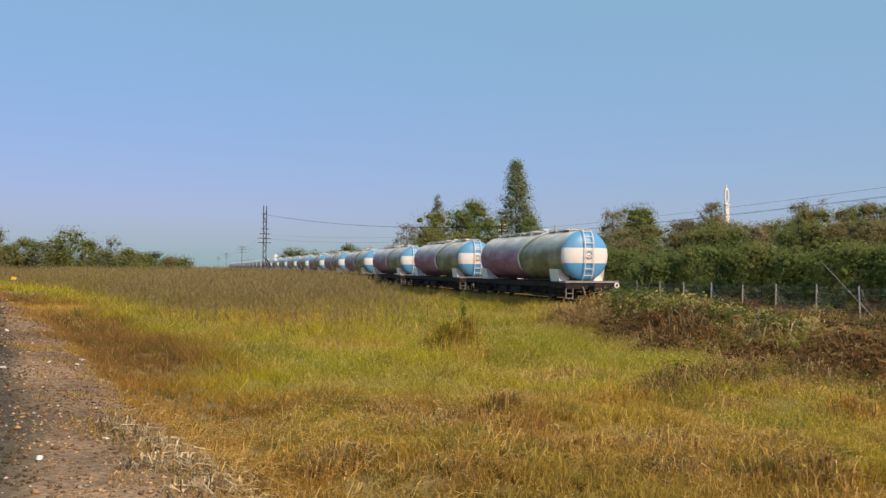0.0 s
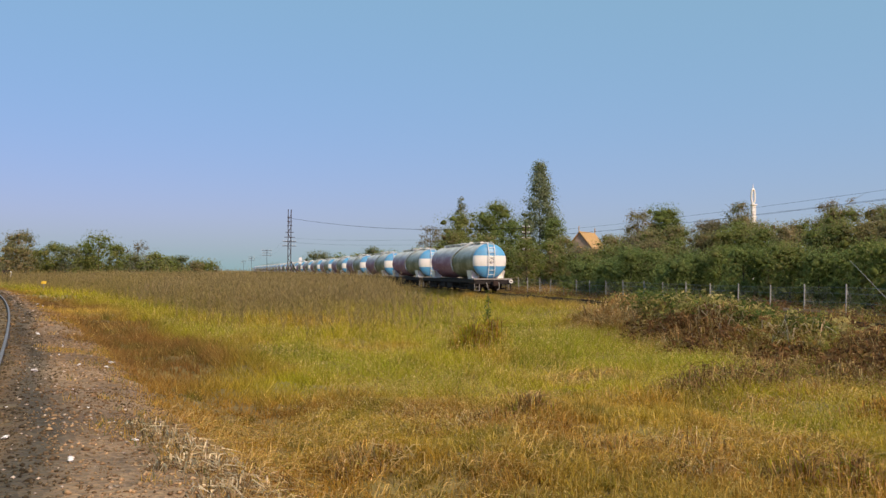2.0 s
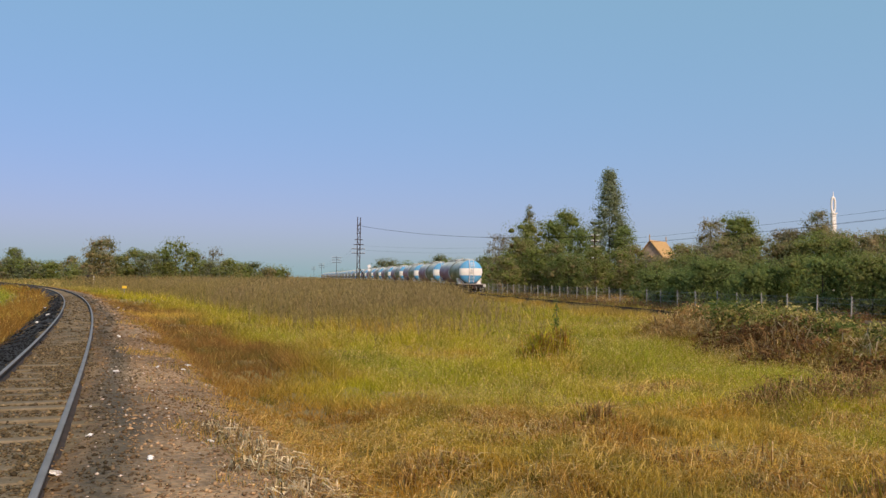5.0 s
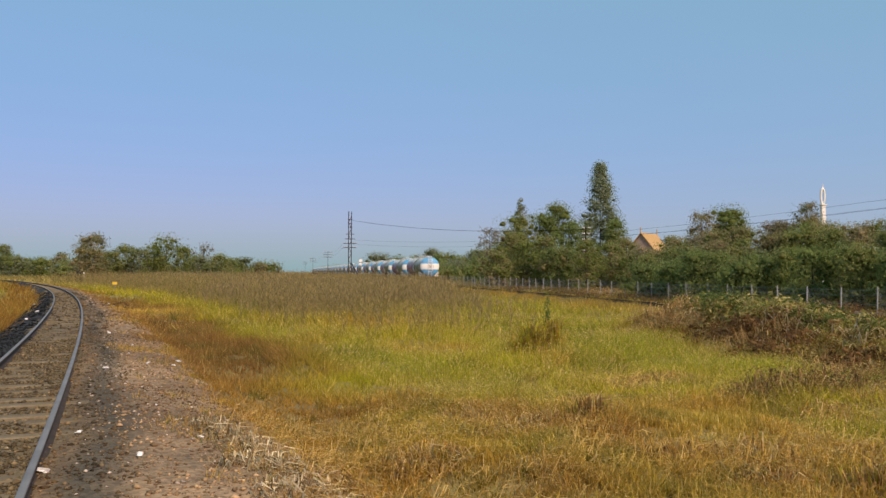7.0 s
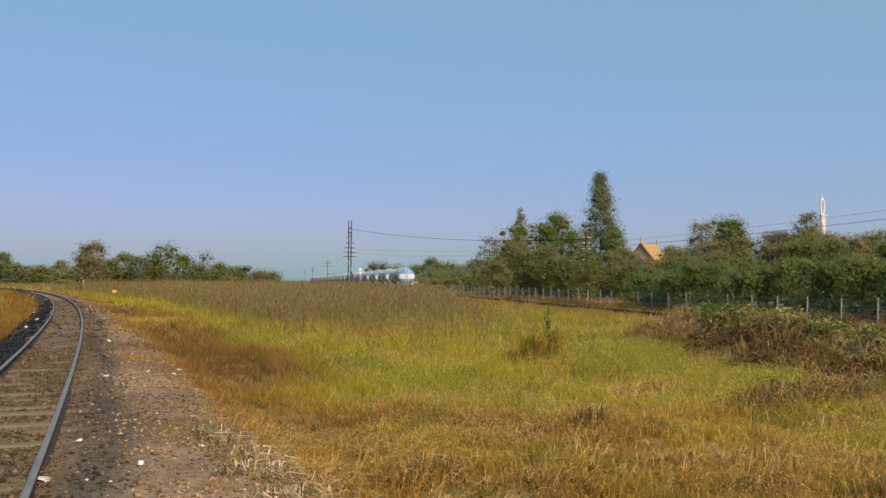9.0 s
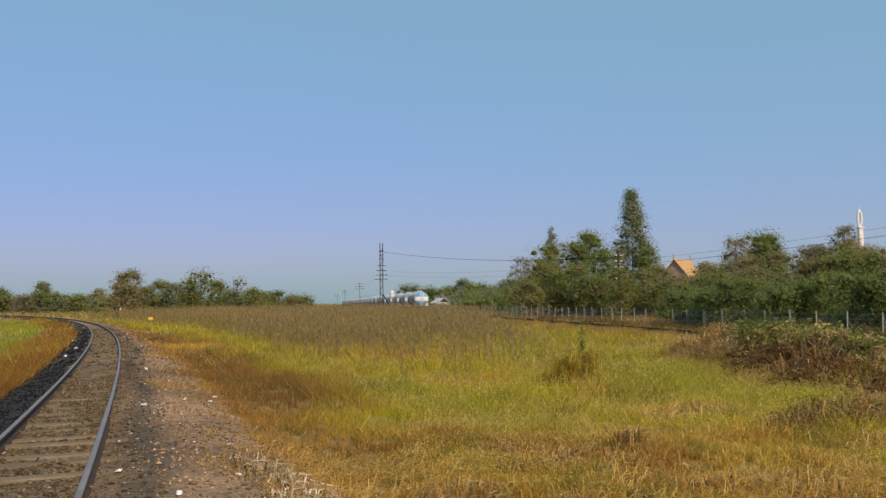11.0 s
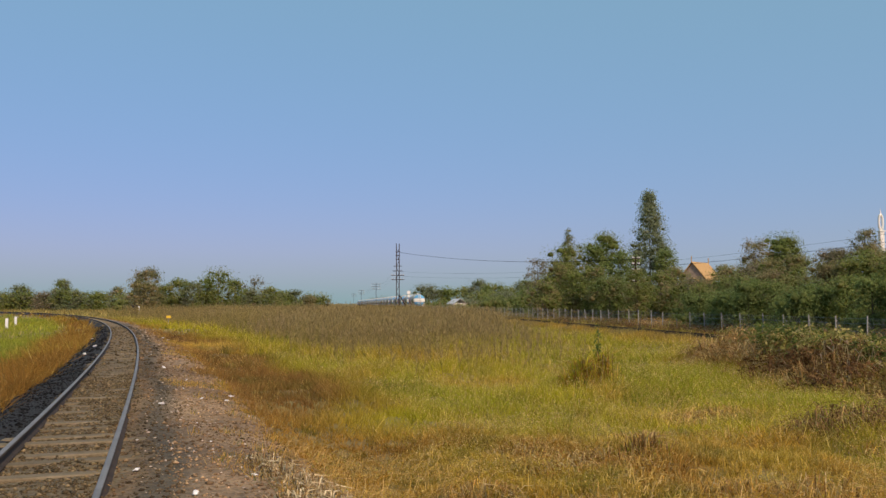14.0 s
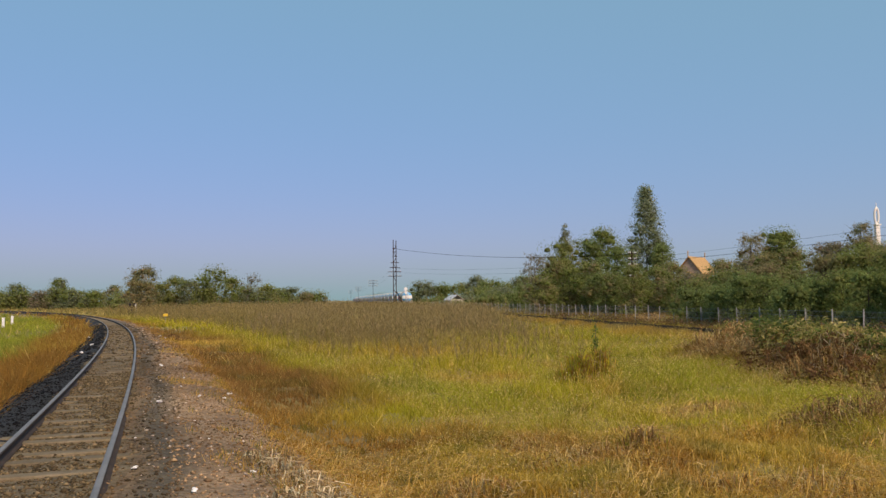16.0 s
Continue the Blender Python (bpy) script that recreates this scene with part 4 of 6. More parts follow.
def build_trees():
    feather = [(0.270, 0.315, 0.180), (0.245, 0.290, 0.155), (0.305, 0.340, 0.205)]
    # the tall narrow tree and the group beside it
    tree_at(15.15, 128, 7.75, 4.6, "tall narrow tree with feathery grey-green foliage", base=0.10, colours=feather, shape="spire", clumps=300, dense=2.2)
    tree_at(16.2, 124, 3.7, 2.2, "dense green tree at the foot of a taller one", base=0.05, colours=DARKS, clumps=50)
    tree_at(9.65, 125, 5.2, 2.4, "grey-green tree with a sparse pointed top", base=0.3, colours=PALES + OLIVES[:1], shape="spire", clumps=90, dense=0.7)
    tree_at(9.4, 122, 4.2, 3.4, "bushy olive-green tree beside the railway", base=0.1, colours=GREENS + OLIVES[2:], clumps=70)
    tree_at(12.0, 126, 4.95, 3.2, "broad dark green tree with an uneven crown", base=0.1, colours=DARKS + GREENS, clumps=90)
    tree_at(11.0, 124, 4.2, 2.6, "dark green bushy tree beside the railway", base=0.1, colours=DARKS, clumps=60)
    tree_at(13.2, 118, 3.6, 2.8, "dark green bushy tree beside the railway", base=0.03, colours=DARKS, clumps=70)
    tree_at(7.5, 118, 3.15, 2.3, "small bare grey-brown tree beside the railway", base=0.15, colours=DRYS, shape="open", clumps=70, twigs=90)
    tree_at(14.25, 100, 2.3, 2.0, "leafy green shrub before a telegraph pole", base=0.0, colours=GREENS + OLIVES[:1], clumps=60)
    tree_at(12.4, 106, 1.9, 3.0, "leafy green shrub behind the fence", base=0.0, colours=DARKS + OLIVES[:1], clumps=60)
    tree_at(16.9, 112, 2.45, 2.0, "olive scrub tree behind the fence", base=0.0, colours=OLIVES + GREENS[:2], clumps=50)
    tree_at(18.1, 100, 1.75, 2.6, "brownish scrub tree behind the fence", base=0.0, colours=OLIVES + DRYS, clumps=60)
    tree_at(19.9, 104, 2.55, 2.2, "brownish scrub tree behind the fence", base=0.0, colours=OLIVES + GREENS, clumps=60, twigs=30)
    for a, d, el, wd in ((8.0, 108, 1.6, 2.8), (9.9, 112, 2.3, 2.6), (11.4, 110, 2.6, 3.0), (14.2, 108, 2.0, 2.6), (15.8, 104, 2.2, 2.8), (9.0, 116, 2.9, 2.6), (16.9, 100, 1.4, 2.6)):
        tree_at(a, d, el, wd, "thick green undergrowth tree beside the railway", base=0.0, colours=GREENS + OLIVES[:2], clumps=60)
    # round tree and open trees before the tower
    tree_at(23.5, 92, 4.62, 3.3, "round-topped dark green tree behind the thicket", base=0.2, colours=DARKS[:2] + GREENS[:1], clumps=110, fluff=1.15, dense=1.5)
    tree_at(21.8, 88, 4.25, 2.6, "open-crowned olive tree behind the thicket", base=0.25, colours=OLIVES, shape="open", clumps=80, twigs=60, fluff=1.3)
    tree_at(28.3, 76, 4.65, 2.4, "open-crowned grey-green tree beside the white tower", base=0.25, colours=PALES + OLIVES, shape="open", clumps=70, twigs=60, fluff=1.2)
    tree_at(34.2, 66, 4.75, 3.0, "thin twiggy tree above the thicket", base=0.3, colours=DRYS + OLIVES, shape="open", clumps=60, twigs=110)
    # thicket behind the fence, row upon row
    r = random.Random(21)
    az = 18.6
    tops = lambda a: float(np.interp(a, (18, 20, 22, 25, 27, 29, 31, 32.5, 34, 36, 40, 46), (1.4, 2.3, 3.1, 3.35, 3.6, 4.0, 3.8, 4.0, 4.35, 4.4, 4.6, 5.0)))
    while az < 47:
        fence_r = 24.0 / math.sin(radians(az + HEAD))
        for row, (extra, f) in enumerate(((5.0, 0.50), (13.0, 0.78), (26.0, 1.0))):
            d = fence_r + extra + r.uniform(-1.5, 1.5)
            el = tops(az) * f * r.uniform(0.88, 1.04) if row else tops(az) * r.uniform(0.35, 0.58)
            cols = (DARKS, OLIVES[2:] + GREENS[:2], OLIVES + GREENS[:1])[row] if r.random() < 0.75 else (GREENS, OLIVES, DRYS)[row]
            wide = r.uniform(2.4, 3.4) * (60 / d) ** 0.5
            tree_at(az + r.uniform(-0.5, 0.5), d, el, wide, ("dense green shrub behind the wire fence", "dark green thicket tree behind the fence", "twiggy olive-brown thicket tree")[row],
                    base=(0.0, 0.15, 0.3)[row], colours=cols, clumps=(50, 50, 60)[row], twigs=40 if row == 2 else 0, fluff=(1.25, 1.2, 1.0)[row], name="shrub" if row == 0 else "tree", group="thicket behind the fence")
        az += 1.45
    # far tree line left of the curve: bearing, distance, top, width, foliage
    far = ((-26.4, 285, 1.28, 1.7, "p"), (-24.1, 280, 1.62, 1.5, "g"), (-24.3, 276, 1.05, 2.0, "p"), (-26.2, 278, 0.85, 2.0, "g"), (-25.2, 275, 0.85, 1.6, "d"), (-23.2, 270, 0.95, 1.6, "p"), (-22.0, 265, 0.85, 1.8, "g"), (-20.9, 250, 1.15, 1.5, "o"), (-27.6, 280, 0.85, 1.9, "g"), (-29.5, 290, 1.1, 2.4, "p"),
           (-31.5, 295, 1.3, 2.6, "g"), (-34, 300, 1.2, 3.2, "p"), (-19.15, 190, 2.45, 2.5, "o"), (-19.2, 186, 1.6, 2.2, "o"), (-18.0, 195, 1.35, 2.0, "g"), (-17.0, 195, 1.7, 2.0, "g"), (-16.1, 190, 1.5, 1.9, "p"), (-14.5, 190, 2.55, 2.4, "t"), (-15.3, 192, 1.9, 1.8, "g"),
           (-13.4, 188, 1.75, 1.8, "g"), (-12.15, 200, 2.0, 1.7, "d"), (-12.4, 188, 1.15, 2.0, "p"), (-11.0, 190, 1.2, 1.8, "g"), (-9.6, 205, 1.0, 1.6, "p"), (-8.6, 210, 0.65, 1.4, "o"), (-10.3, 198, 0.9, 1.6, "g"), (-20.2, 230, 0.8, 2.2, "g"))
    rf = random.Random(3)
    far = list(far) + [(-30 + 1.15 * k + rf.uniform(-0.3, 0.3), 300 if k < 9 else 215, rf.uniform(0.3, 0.85), rf.uniform(1.8, 2.8), "pgo"[k % 3]) for k in range(20)]
    foliage = {"p": PALES + GREENS[:2], "g": GREENS + PALES[:1], "o": OLIVES + PALES[:1], "d": DRYS, "t": GREENS}
    for a, d, el, wide, kind in far:
        tree_at(a, d, el, wide, {"d": "bare greyish tree in the far tree line", "t": "tall tree with an uneven many-lobed crown"}.get(kind, "low bushy tree in the far tree line" if el < 1.6 else "tall bushy olive tree in the far tree line"),
                base=0.12 if kind in "dt" else 0.0, colours=foliage[kind], shape="open" if kind in "dt" else "round", fluff=1.6 if kind in "dt" else 1.0, clumps=48, twigs=50 if kind == "d" else 0, group="far tree line")
    # far trees beyond the train
    mid = ((-0.9, 300, 0.75, 1.8), (-0.1, 290, 1.4, 2.0), (1.2, 290, 1.2, 1.8), (2.4, 300, 1.2, 1.8), (3.4, 280, 1.7, 1.7), (4.5, 270, 1.45, 1.9), (5.6, 260, 1.25, 1.8), (6.4, 250, 1.55, 1.6), (4.6, 190, 0.55, 2.8), (6.4, 170, 0.7, 2.6), (2.9, 230, 0.4, 2.2),
           (0.6, 250, 0.3, 2.0), (8.0, 150, 1.0, 2.4), (-3.0, 420, 0.45, 2.0), (7.0, 230, 1.75, 1.5), (8.4, 200, 1.6, 2.0), (1.2, 205, -0.10, 1.6), (2.3, 205, -0.06, 1.6), (3.6, 250, 0.9, 2.4), (5.2, 200, 0.9, 2.4), (7.2, 160, 1.2, 2.4), (8.6, 140, 1.5, 2.4))
    for i, (a, d, el, wide) in enumerate(mid):
        tree_at(a, d, el, wide * 1.15, "bushy green tree far behind the railway", base=0.0, colours=(GREENS, PALES, DARKS + GREENS)[i % 3], clumps=45, group="far trees beyond the train")


build_trees()


# ---- grass, weeds and brush ----
C = {k: np.array(v) for k, v in dict(straw=(0.66, 0.43, 0.085), orange=(0.53, 0.29, 0.050), brown=(0.32, 0.165, 0.042), red=(0.265, 0.145, 0.043), lime=(0.52, 0.455, 0.026),
                                     green=(0.38, 0.36, 0.028), deep=(0.11, 0.14, 0.022), weed=(0.36, 0.280, 0.100), purple=(0.345, 0.260, 0.125), lush=(0.36, 0.385, 0.026), rice=(0.235, 0.285, 0.045)).items()}


def soft(v, a, b):
    t = np.clip((v - a) / (b - a), 0, 1)
    return t * t * (3 - 2 * t)


def weed_mask(x, y):
    """Where the tall dry weeds stand: the middle of the field, up to the straight line."""
    w, u = far_w(x, y), near_u(x, y)
    edge = 20.5 + 6 * (wave(x, y, 31, 6) - 0.5) + 3 * (wave(x, y, 32, 2) - 0.5)
    m = soft(y, edge, edge + 20) * soft(u, 5.5, 9.5) * soft(-w - 2.5 + 1.6 * soft(y, 58, 70), 0.5, 3.0)
    right = 2.2 + 0.10 * (y - 25) + 2.0 * (wave(x, y, 33, 5) - 0.5)
    return m * soft(right - x, -3.0, 2.5)


def mix(a, b, t):
    return a * (1 - t[:, None]) + b * t[:, None]


def field(x, y):
    """Colour and height of the grass at a place."""
    u, w, d = near_u(x, y), far_w(x, y), np.hypot(x, y)
    n1, n2, n3 = wave(x, y, 21, 3.5), wave(x, y, 22, 1.1), wave(x, y, 23, 8)
    c = mix(C["lime"], C["green"], soft(n1 * 0.6 + n3 * 0.6, 0.45, 0.8))
    h = 0.24 + 0.12 * n2 + 0.06 * n1
    # green heart of the meadow on the right
    c = mix(c, C["green"], soft(x + 0.12 * (y - 20), 2.4, 5.0) * soft(y, 14, 19) * 0.9)
    lush = 0.8 * np.exp(-(((x - 5.8) / 1.8) ** 2 + ((y - 9.6) / 1.6) ** 2)) + np.exp(-(((x - 5.6) / 2.6) ** 2 + ((y - 23) / 7.5) ** 2)) + 0.7 * np.exp(-(((x - 8.0) / 2.2) ** 2 + ((y - 15.5) / 2.6) ** 2)) + 0.8 * np.exp(-((u - 6.3) / 1.5) ** 2) * soft(y, 12, 17) * (1 - soft(y, 26, 34))
    c = mix(c, C["lush"], np.clip(lush, 0, 0.85))
    # dry straw near the viewer and in patches
    n4 = wave(x, y, 24, 2.1)
    dry = np.clip(soft(n2 * 0.55 + n4 * 0.65, 0.62, 0.98) * 0.7 + soft(14.0 - d, 0, 5) * soft(n4 + 0.6 * n2 + 0.06 * np.clip(x, 0, 3), 0.62, 1.25) * 0.85, 0, 1)
    c = mix(c, mix(C["straw"], C["orange"], n2), dry)
    c = mix(c, mix(C["orange"], C["brown"], n1), soft(10.5 - d, 0, 4) * soft(n1 + n4, 0.8, 1.4) * 0.6)
    # scorched margin along the ballast
    edge = soft(4.9 + 1.6 * (n1 - 0.5) - u, 0, 2.0) * (u > 0)
    c = mix(c, mix(C["orange"], C["brown"], 0.25 + 0.6 * soft(y, 9, 17) + 0.3 * (n2 - 0.5)), edge * 0.92)
    # tan patches of lodged grass, and rusty ones
    tan = np.exp(-(((x - 2.0) / 1.7) ** 2 + ((y - 10.2) / 1.5) ** 2)) + np.exp(-(((x - 3.6) / 1.2) ** 2 + ((y - 8.0) / 1.3) ** 2)) + 0.8 * np.exp(-(((x - 4.6) / 1.4) ** 2 + ((y - 14.6) / 1.0) ** 2)) + 0.7 * np.exp(-(((x + 0.4) / 1.0) ** 2 + ((y - 7.6) / 1.2) ** 2))
    c = mix(c, mix(C["straw"], mix(C["orange"], C["brown"], n4), soft(n2, 0.25, 0.8)), np.clip(tan * (0.55 + 0.6 * n4), 0, 0.85))
    redd = np.exp(-((u - 3.4 - 1.0 * (n1 - 0.5)) / 1.6) ** 2) * soft(y, 12, 18) * (1 - soft(y, 40, 60)) * (u > 0)
    c = mix(c, C["red"] * (0.7 + 0.8 * n2[:, None]), np.clip(redd * 1.3, 0, 1))
    pale = np.exp(-(((x + 10.3) / 1.6) ** 2 + ((y - 37.5) / 3.0) ** 2))
    c = mix(c, C["straw"], np.clip(pale * 1.2, 0, 1))
    h *= 1 - 0.35 * edge
    # under the weeds
    m = weed_mask(x, y)
    c = mix(c, C["weed"] * (0.8 + 0.4 * n2[:, None]), soft(m, 0.35, 1.0) * 0.85)
    h = h + 0.25 * m
    # dry bank of the straight line, scrub between it and the fence
    bankw = np.exp(-((w + 1.9) / 0.6) ** 2)
    c = mix(c, C["straw"] * (0.7 + 0.4 * n2[:, None]), np.clip(bankw * 0.55, 0, 1))
    scrub = np.exp(-((w + 3.0) / 1.6) ** 2) * (1 - soft(y, 23.5, 27))
    c = mix(c, C["red"] * (0.6 + 0.7 * n2[:, None]), np.clip(scrub * 1.3, 0, 1))
    beyond = soft(w, 1.2, 2.4)
    c = mix(c, mix(C["red"], C["weed"], n1 * 0.6) * (0.5 + 0.4 * n2[:, None]), beyond * 0.9)
    # left of the curve: dry verge, then a green paddy
    left = soft(-u, 1.2, 1.4)
    verge = mix(mix(C["straw"] * 0.8, C["green"] * 0.7, n3), mix(C["orange"] * 0.8, C["brown"] * 0.75, n2), soft(n1 + n4 + 0.45 * soft(34 - y, 0, 16), 0.55, 1.1))
    paddy = mix(C["rice"], C["lime"], n3 * 0.5)
    lc = mix(verge, paddy, soft(-u + 1.2 * (n1 - 0.5), 3.2, 4.4))
    c = mix(c, lc, left)
    h = h * (1 - left) + left * (0.32 + 0.2 * n2 * (1 - soft(-u, 3.2, 4.4)))
    far = soft(d, 85, 130) * (1 - left)
    c = mix(c, C["weed"] * (0.85 + 0.3 * n1[:, None]), far * 0.7)
    return c, h


def grass_places(n, r0, r1, a0=-36, a1=46):
    a = np.radians(RNG.uniform(a0, a1, n))
    r = np.sqrt(RNG.uniform(r0 * r0, r1 * r1, n))
    x, y = r * np.sin(a), r * np.cos(a)
    u, w = near_u(x, y), far_w(x, y)
    gap = 2.15 + 0.5 * (wave(x, y, 41, 1.2) - 0.5) - 0.5 * np.clip((y - 15) / 30, 0, 1)
    keep = ((u > gap) | (u < -1.35 - 0.25 * wave(x, y, 42, 1.5))) & ((abs(w) > 1.6) | (RNG.random(n) < 0.12))
    return x[keep], y[keep]


def blades(name, n, r0, r1, width, tall=1.0, bent=True, label="uneven dry and green meadow grass"):
    x, y = grass_places(n, r0, r1)
    # gather in tufts
    x2, y2 = x + 0.12 * np.sin(y * 9.0 + x * 3), y + 0.12 * np.sin(x * 9.0 - y * 2)
    c, h = field(x2, y2)
    k = len(x2)
    lump = 0.25 + 0.9 * wave(x2, y2, 51, 0.55) + 0.6 * wave(x2, y2, 53, 1.7)
    spot = wave(x2, y2, 54, 0.9)
    meadow = (near_u(x2, y2) > 3) & (far_w(x2, y2) < 0)
    # deep specks put the shaded gaps between tufts into the blade colour
    c = mix(c, C["deep"], soft(spot, 0.66, 0.95) * 0.6 * meadow)
    c = mix(c, C["deep"], soft(wave(x2, y2, 56, 0.33), 0.66, 0.9) * 0.5 * meadow)
    c = mix(c, C["brown"], soft(wave(x2, y2, 55, 0.8), 0.75, 0.95) * 0.5 * meadow)
    h = h * RNG.uniform(0.45, 1.25, k) * tall * lump
    z = ground_z(x2, y2) - 0.02
    turn = RNG.uniform(0, 2 * np.pi, k)
    lean = np.abs(RNG.normal(0.75 if bent else 1.0, 0.6 if bent else 0.8, k)) + 0.25 * (wave(x2, y2, 52, 1.7) > 0.72)
    lx, ly = np.cos(turn) * lean, np.sin(turn) * lean
    face = RNG.uniform(0, np.pi, k)
    wx, wy = np.cos(face) * width / 2, np.sin(face) * width / 2
    wd = RNG.uniform(0.6, 1.4, k)
    wx, wy = wx * wd, wy * wd
    base = np.stack([x2, y2, z], -1)
    wv = np.stack([wx, wy, np.zeros(k)], -1)
    tipc = c * RNG.uniform(0.75, 1.25, (k, 1))
    bright = RNG.random(k) < 0.22 * (1 - 0.92 * soft(far_w(x2, y2), 0, 1.5)) * (1 - 0.7 * weed_mask(x2, y2)) * np.where((near_u(x2, y2) > 0) & (near_u(x2, y2) < 5.5) & (y2 > 9), 0.25, np.where(near_u(x2, y2) < 0, 0.2, 1.0))
    tipc[bright] = tipc[bright] * 0.25 + np.array((0.78, 0.58, 0.18)) * 0.75
    if bent:
        mid = base + np.stack([lx * h * 0.35, ly * h * 0.35, h * 0.62], -1)
        tip = base + np.stack([lx * h * 1.15, ly * h * 1.15, h * (1.0 - 0.35 * np.minimum(lean, 1.2))], -1)
        v = np.stack([base - wv, base + wv, mid + wv * 0.8, mid - wv * 0.8, tip], 1).reshape(-1, 3)
        o = (np.arange(k) * 5)[:, None]
        f = np.concatenate([o + np.array([0, 1, 2]), o + np.array([0, 2, 3]), o + np.array([3, 2, 4])])
        t = np.stack([tipc * 0.9, tipc * 0.9, tipc, tipc, mix(tipc, np.array((0.70, 0.50, 0.15)), RNG.random(k) ** 2 * 0.7)], 1).reshape(-1, 3)
    else:
        tip = base + np.stack([lx * h * 0.8, ly * h * 0.8, h], -1)
        v = np.stack([base - wv, base + wv, tip], 1).reshape(-1, 3)
        f = (np.arange(k) * 3)[:, None] + np.array([0, 1, 2])
        t = np.repeat(tipc, 3, 0)
    tagged(raw(name, v, f, M_GRASS, None, "", t), label, "grass", kind="stuff")


def build_weeds():
    """Tall dry weeds: stiff stems with feathery brown heads."""
    n = 36000
    a = np.radians(RNG.uniform(-24, 14, n))
    r = 22 + 120 * RNG.random(n) ** 1.5
    x, y = r * np.sin(a), r * np.cos(a)
    keep = (weed_mask(x, y) > RNG.uniform(0.0, 1.05, n)) & (r < 150)
    x, y, r = x[keep], y[keep], r[keep]
    k = len(x)
    z = ground_z(x, y)
    h = (1.02 + 0.42 * wave(x, y, 61, 4) + 0.25 * (wave(x, y, 62, 1.2) - 0.5) + RNG.normal(0, 0.17, k) + 0.5 * (RNG.random(k) < 0.04)) * (0.72 + 0.28 * soft(weed_mask(x, y), 0.2, 0.8)) + 0.34 * soft(y, 35, 80)
    th = np.clip(0.007 + r * 0.0002, 0.010, 0.036)
    vs, fs, ts, o = [], [], [], 0
    base = np.stack([x, y, z], -1)
    ln = RNG.normal(0, 0.13, (k, 2))
    top = base + np.stack([ln[:, 0] * h, ln[:, 1] * h, h], -1)
    col = mix(C["weed"], C["purple"], wave(x, y, 63, 5)) * RNG.uniform(0.88, 1.12, (k, 1)) * 0.92
    green = soft(wave(x, y, 64, 3.5), 0.55, 0.85)
    leafc = mix(col, C["deep"] * 1.3, 0.10 + green * 0.75)
    side = np.stack([th / 2, th * 0, th * 0], -1)
    v = np.stack([base - side, base + side, top], 1).reshape(-1, 3)
    vs.append(v)
    fs.append((np.arange(k) * 3)[:, None] + np.array([0, 1, 2]))
    ts.append(np.repeat(col, 3, 0))
    o = len(v)
    for j in range(15):
        f = RNG.uniform(0.2, 0.75, k) if j < 5 else RNG.uniform(0.55, 1.02, k)
        p = base + (top - base) * f[:, None]
        ang = RNG.uniform(0, 2 * np.pi, k)
        ln2 = RNG.uniform(0.07, 0.26, k) * (1.25 - 0.7 * f)
        q = p + np.stack([np.cos(ang) * ln2, np.sin(ang) * ln2, ln2 * RNG.uniform(0.5, 1.9, k)], -1)
        s2 = np.stack([-np.sin(ang) * th * 0.7, np.cos(ang) * th * 0.7, th * 0.3], -1)
        v = np.stack([p - s2, p + s2, q], 1).reshape(-1, 3)
        vs.append(v)
        fs.append(o + (np.arange(k) * 3)[:, None] + np.array([0, 1, 2]))
        ts.append(np.repeat(np.where(f[:, None] > 0.55, col * 1.1, leafc), 3, 0))
        o += len(v)
    tagged(raw("tall_weeds", np.concatenate(vs), np.concatenate(fs), M_GRASS, None, "", np.concatenate(ts)), "tall dry brown-purple weeds filling the field", "weeds", kind="stuff")


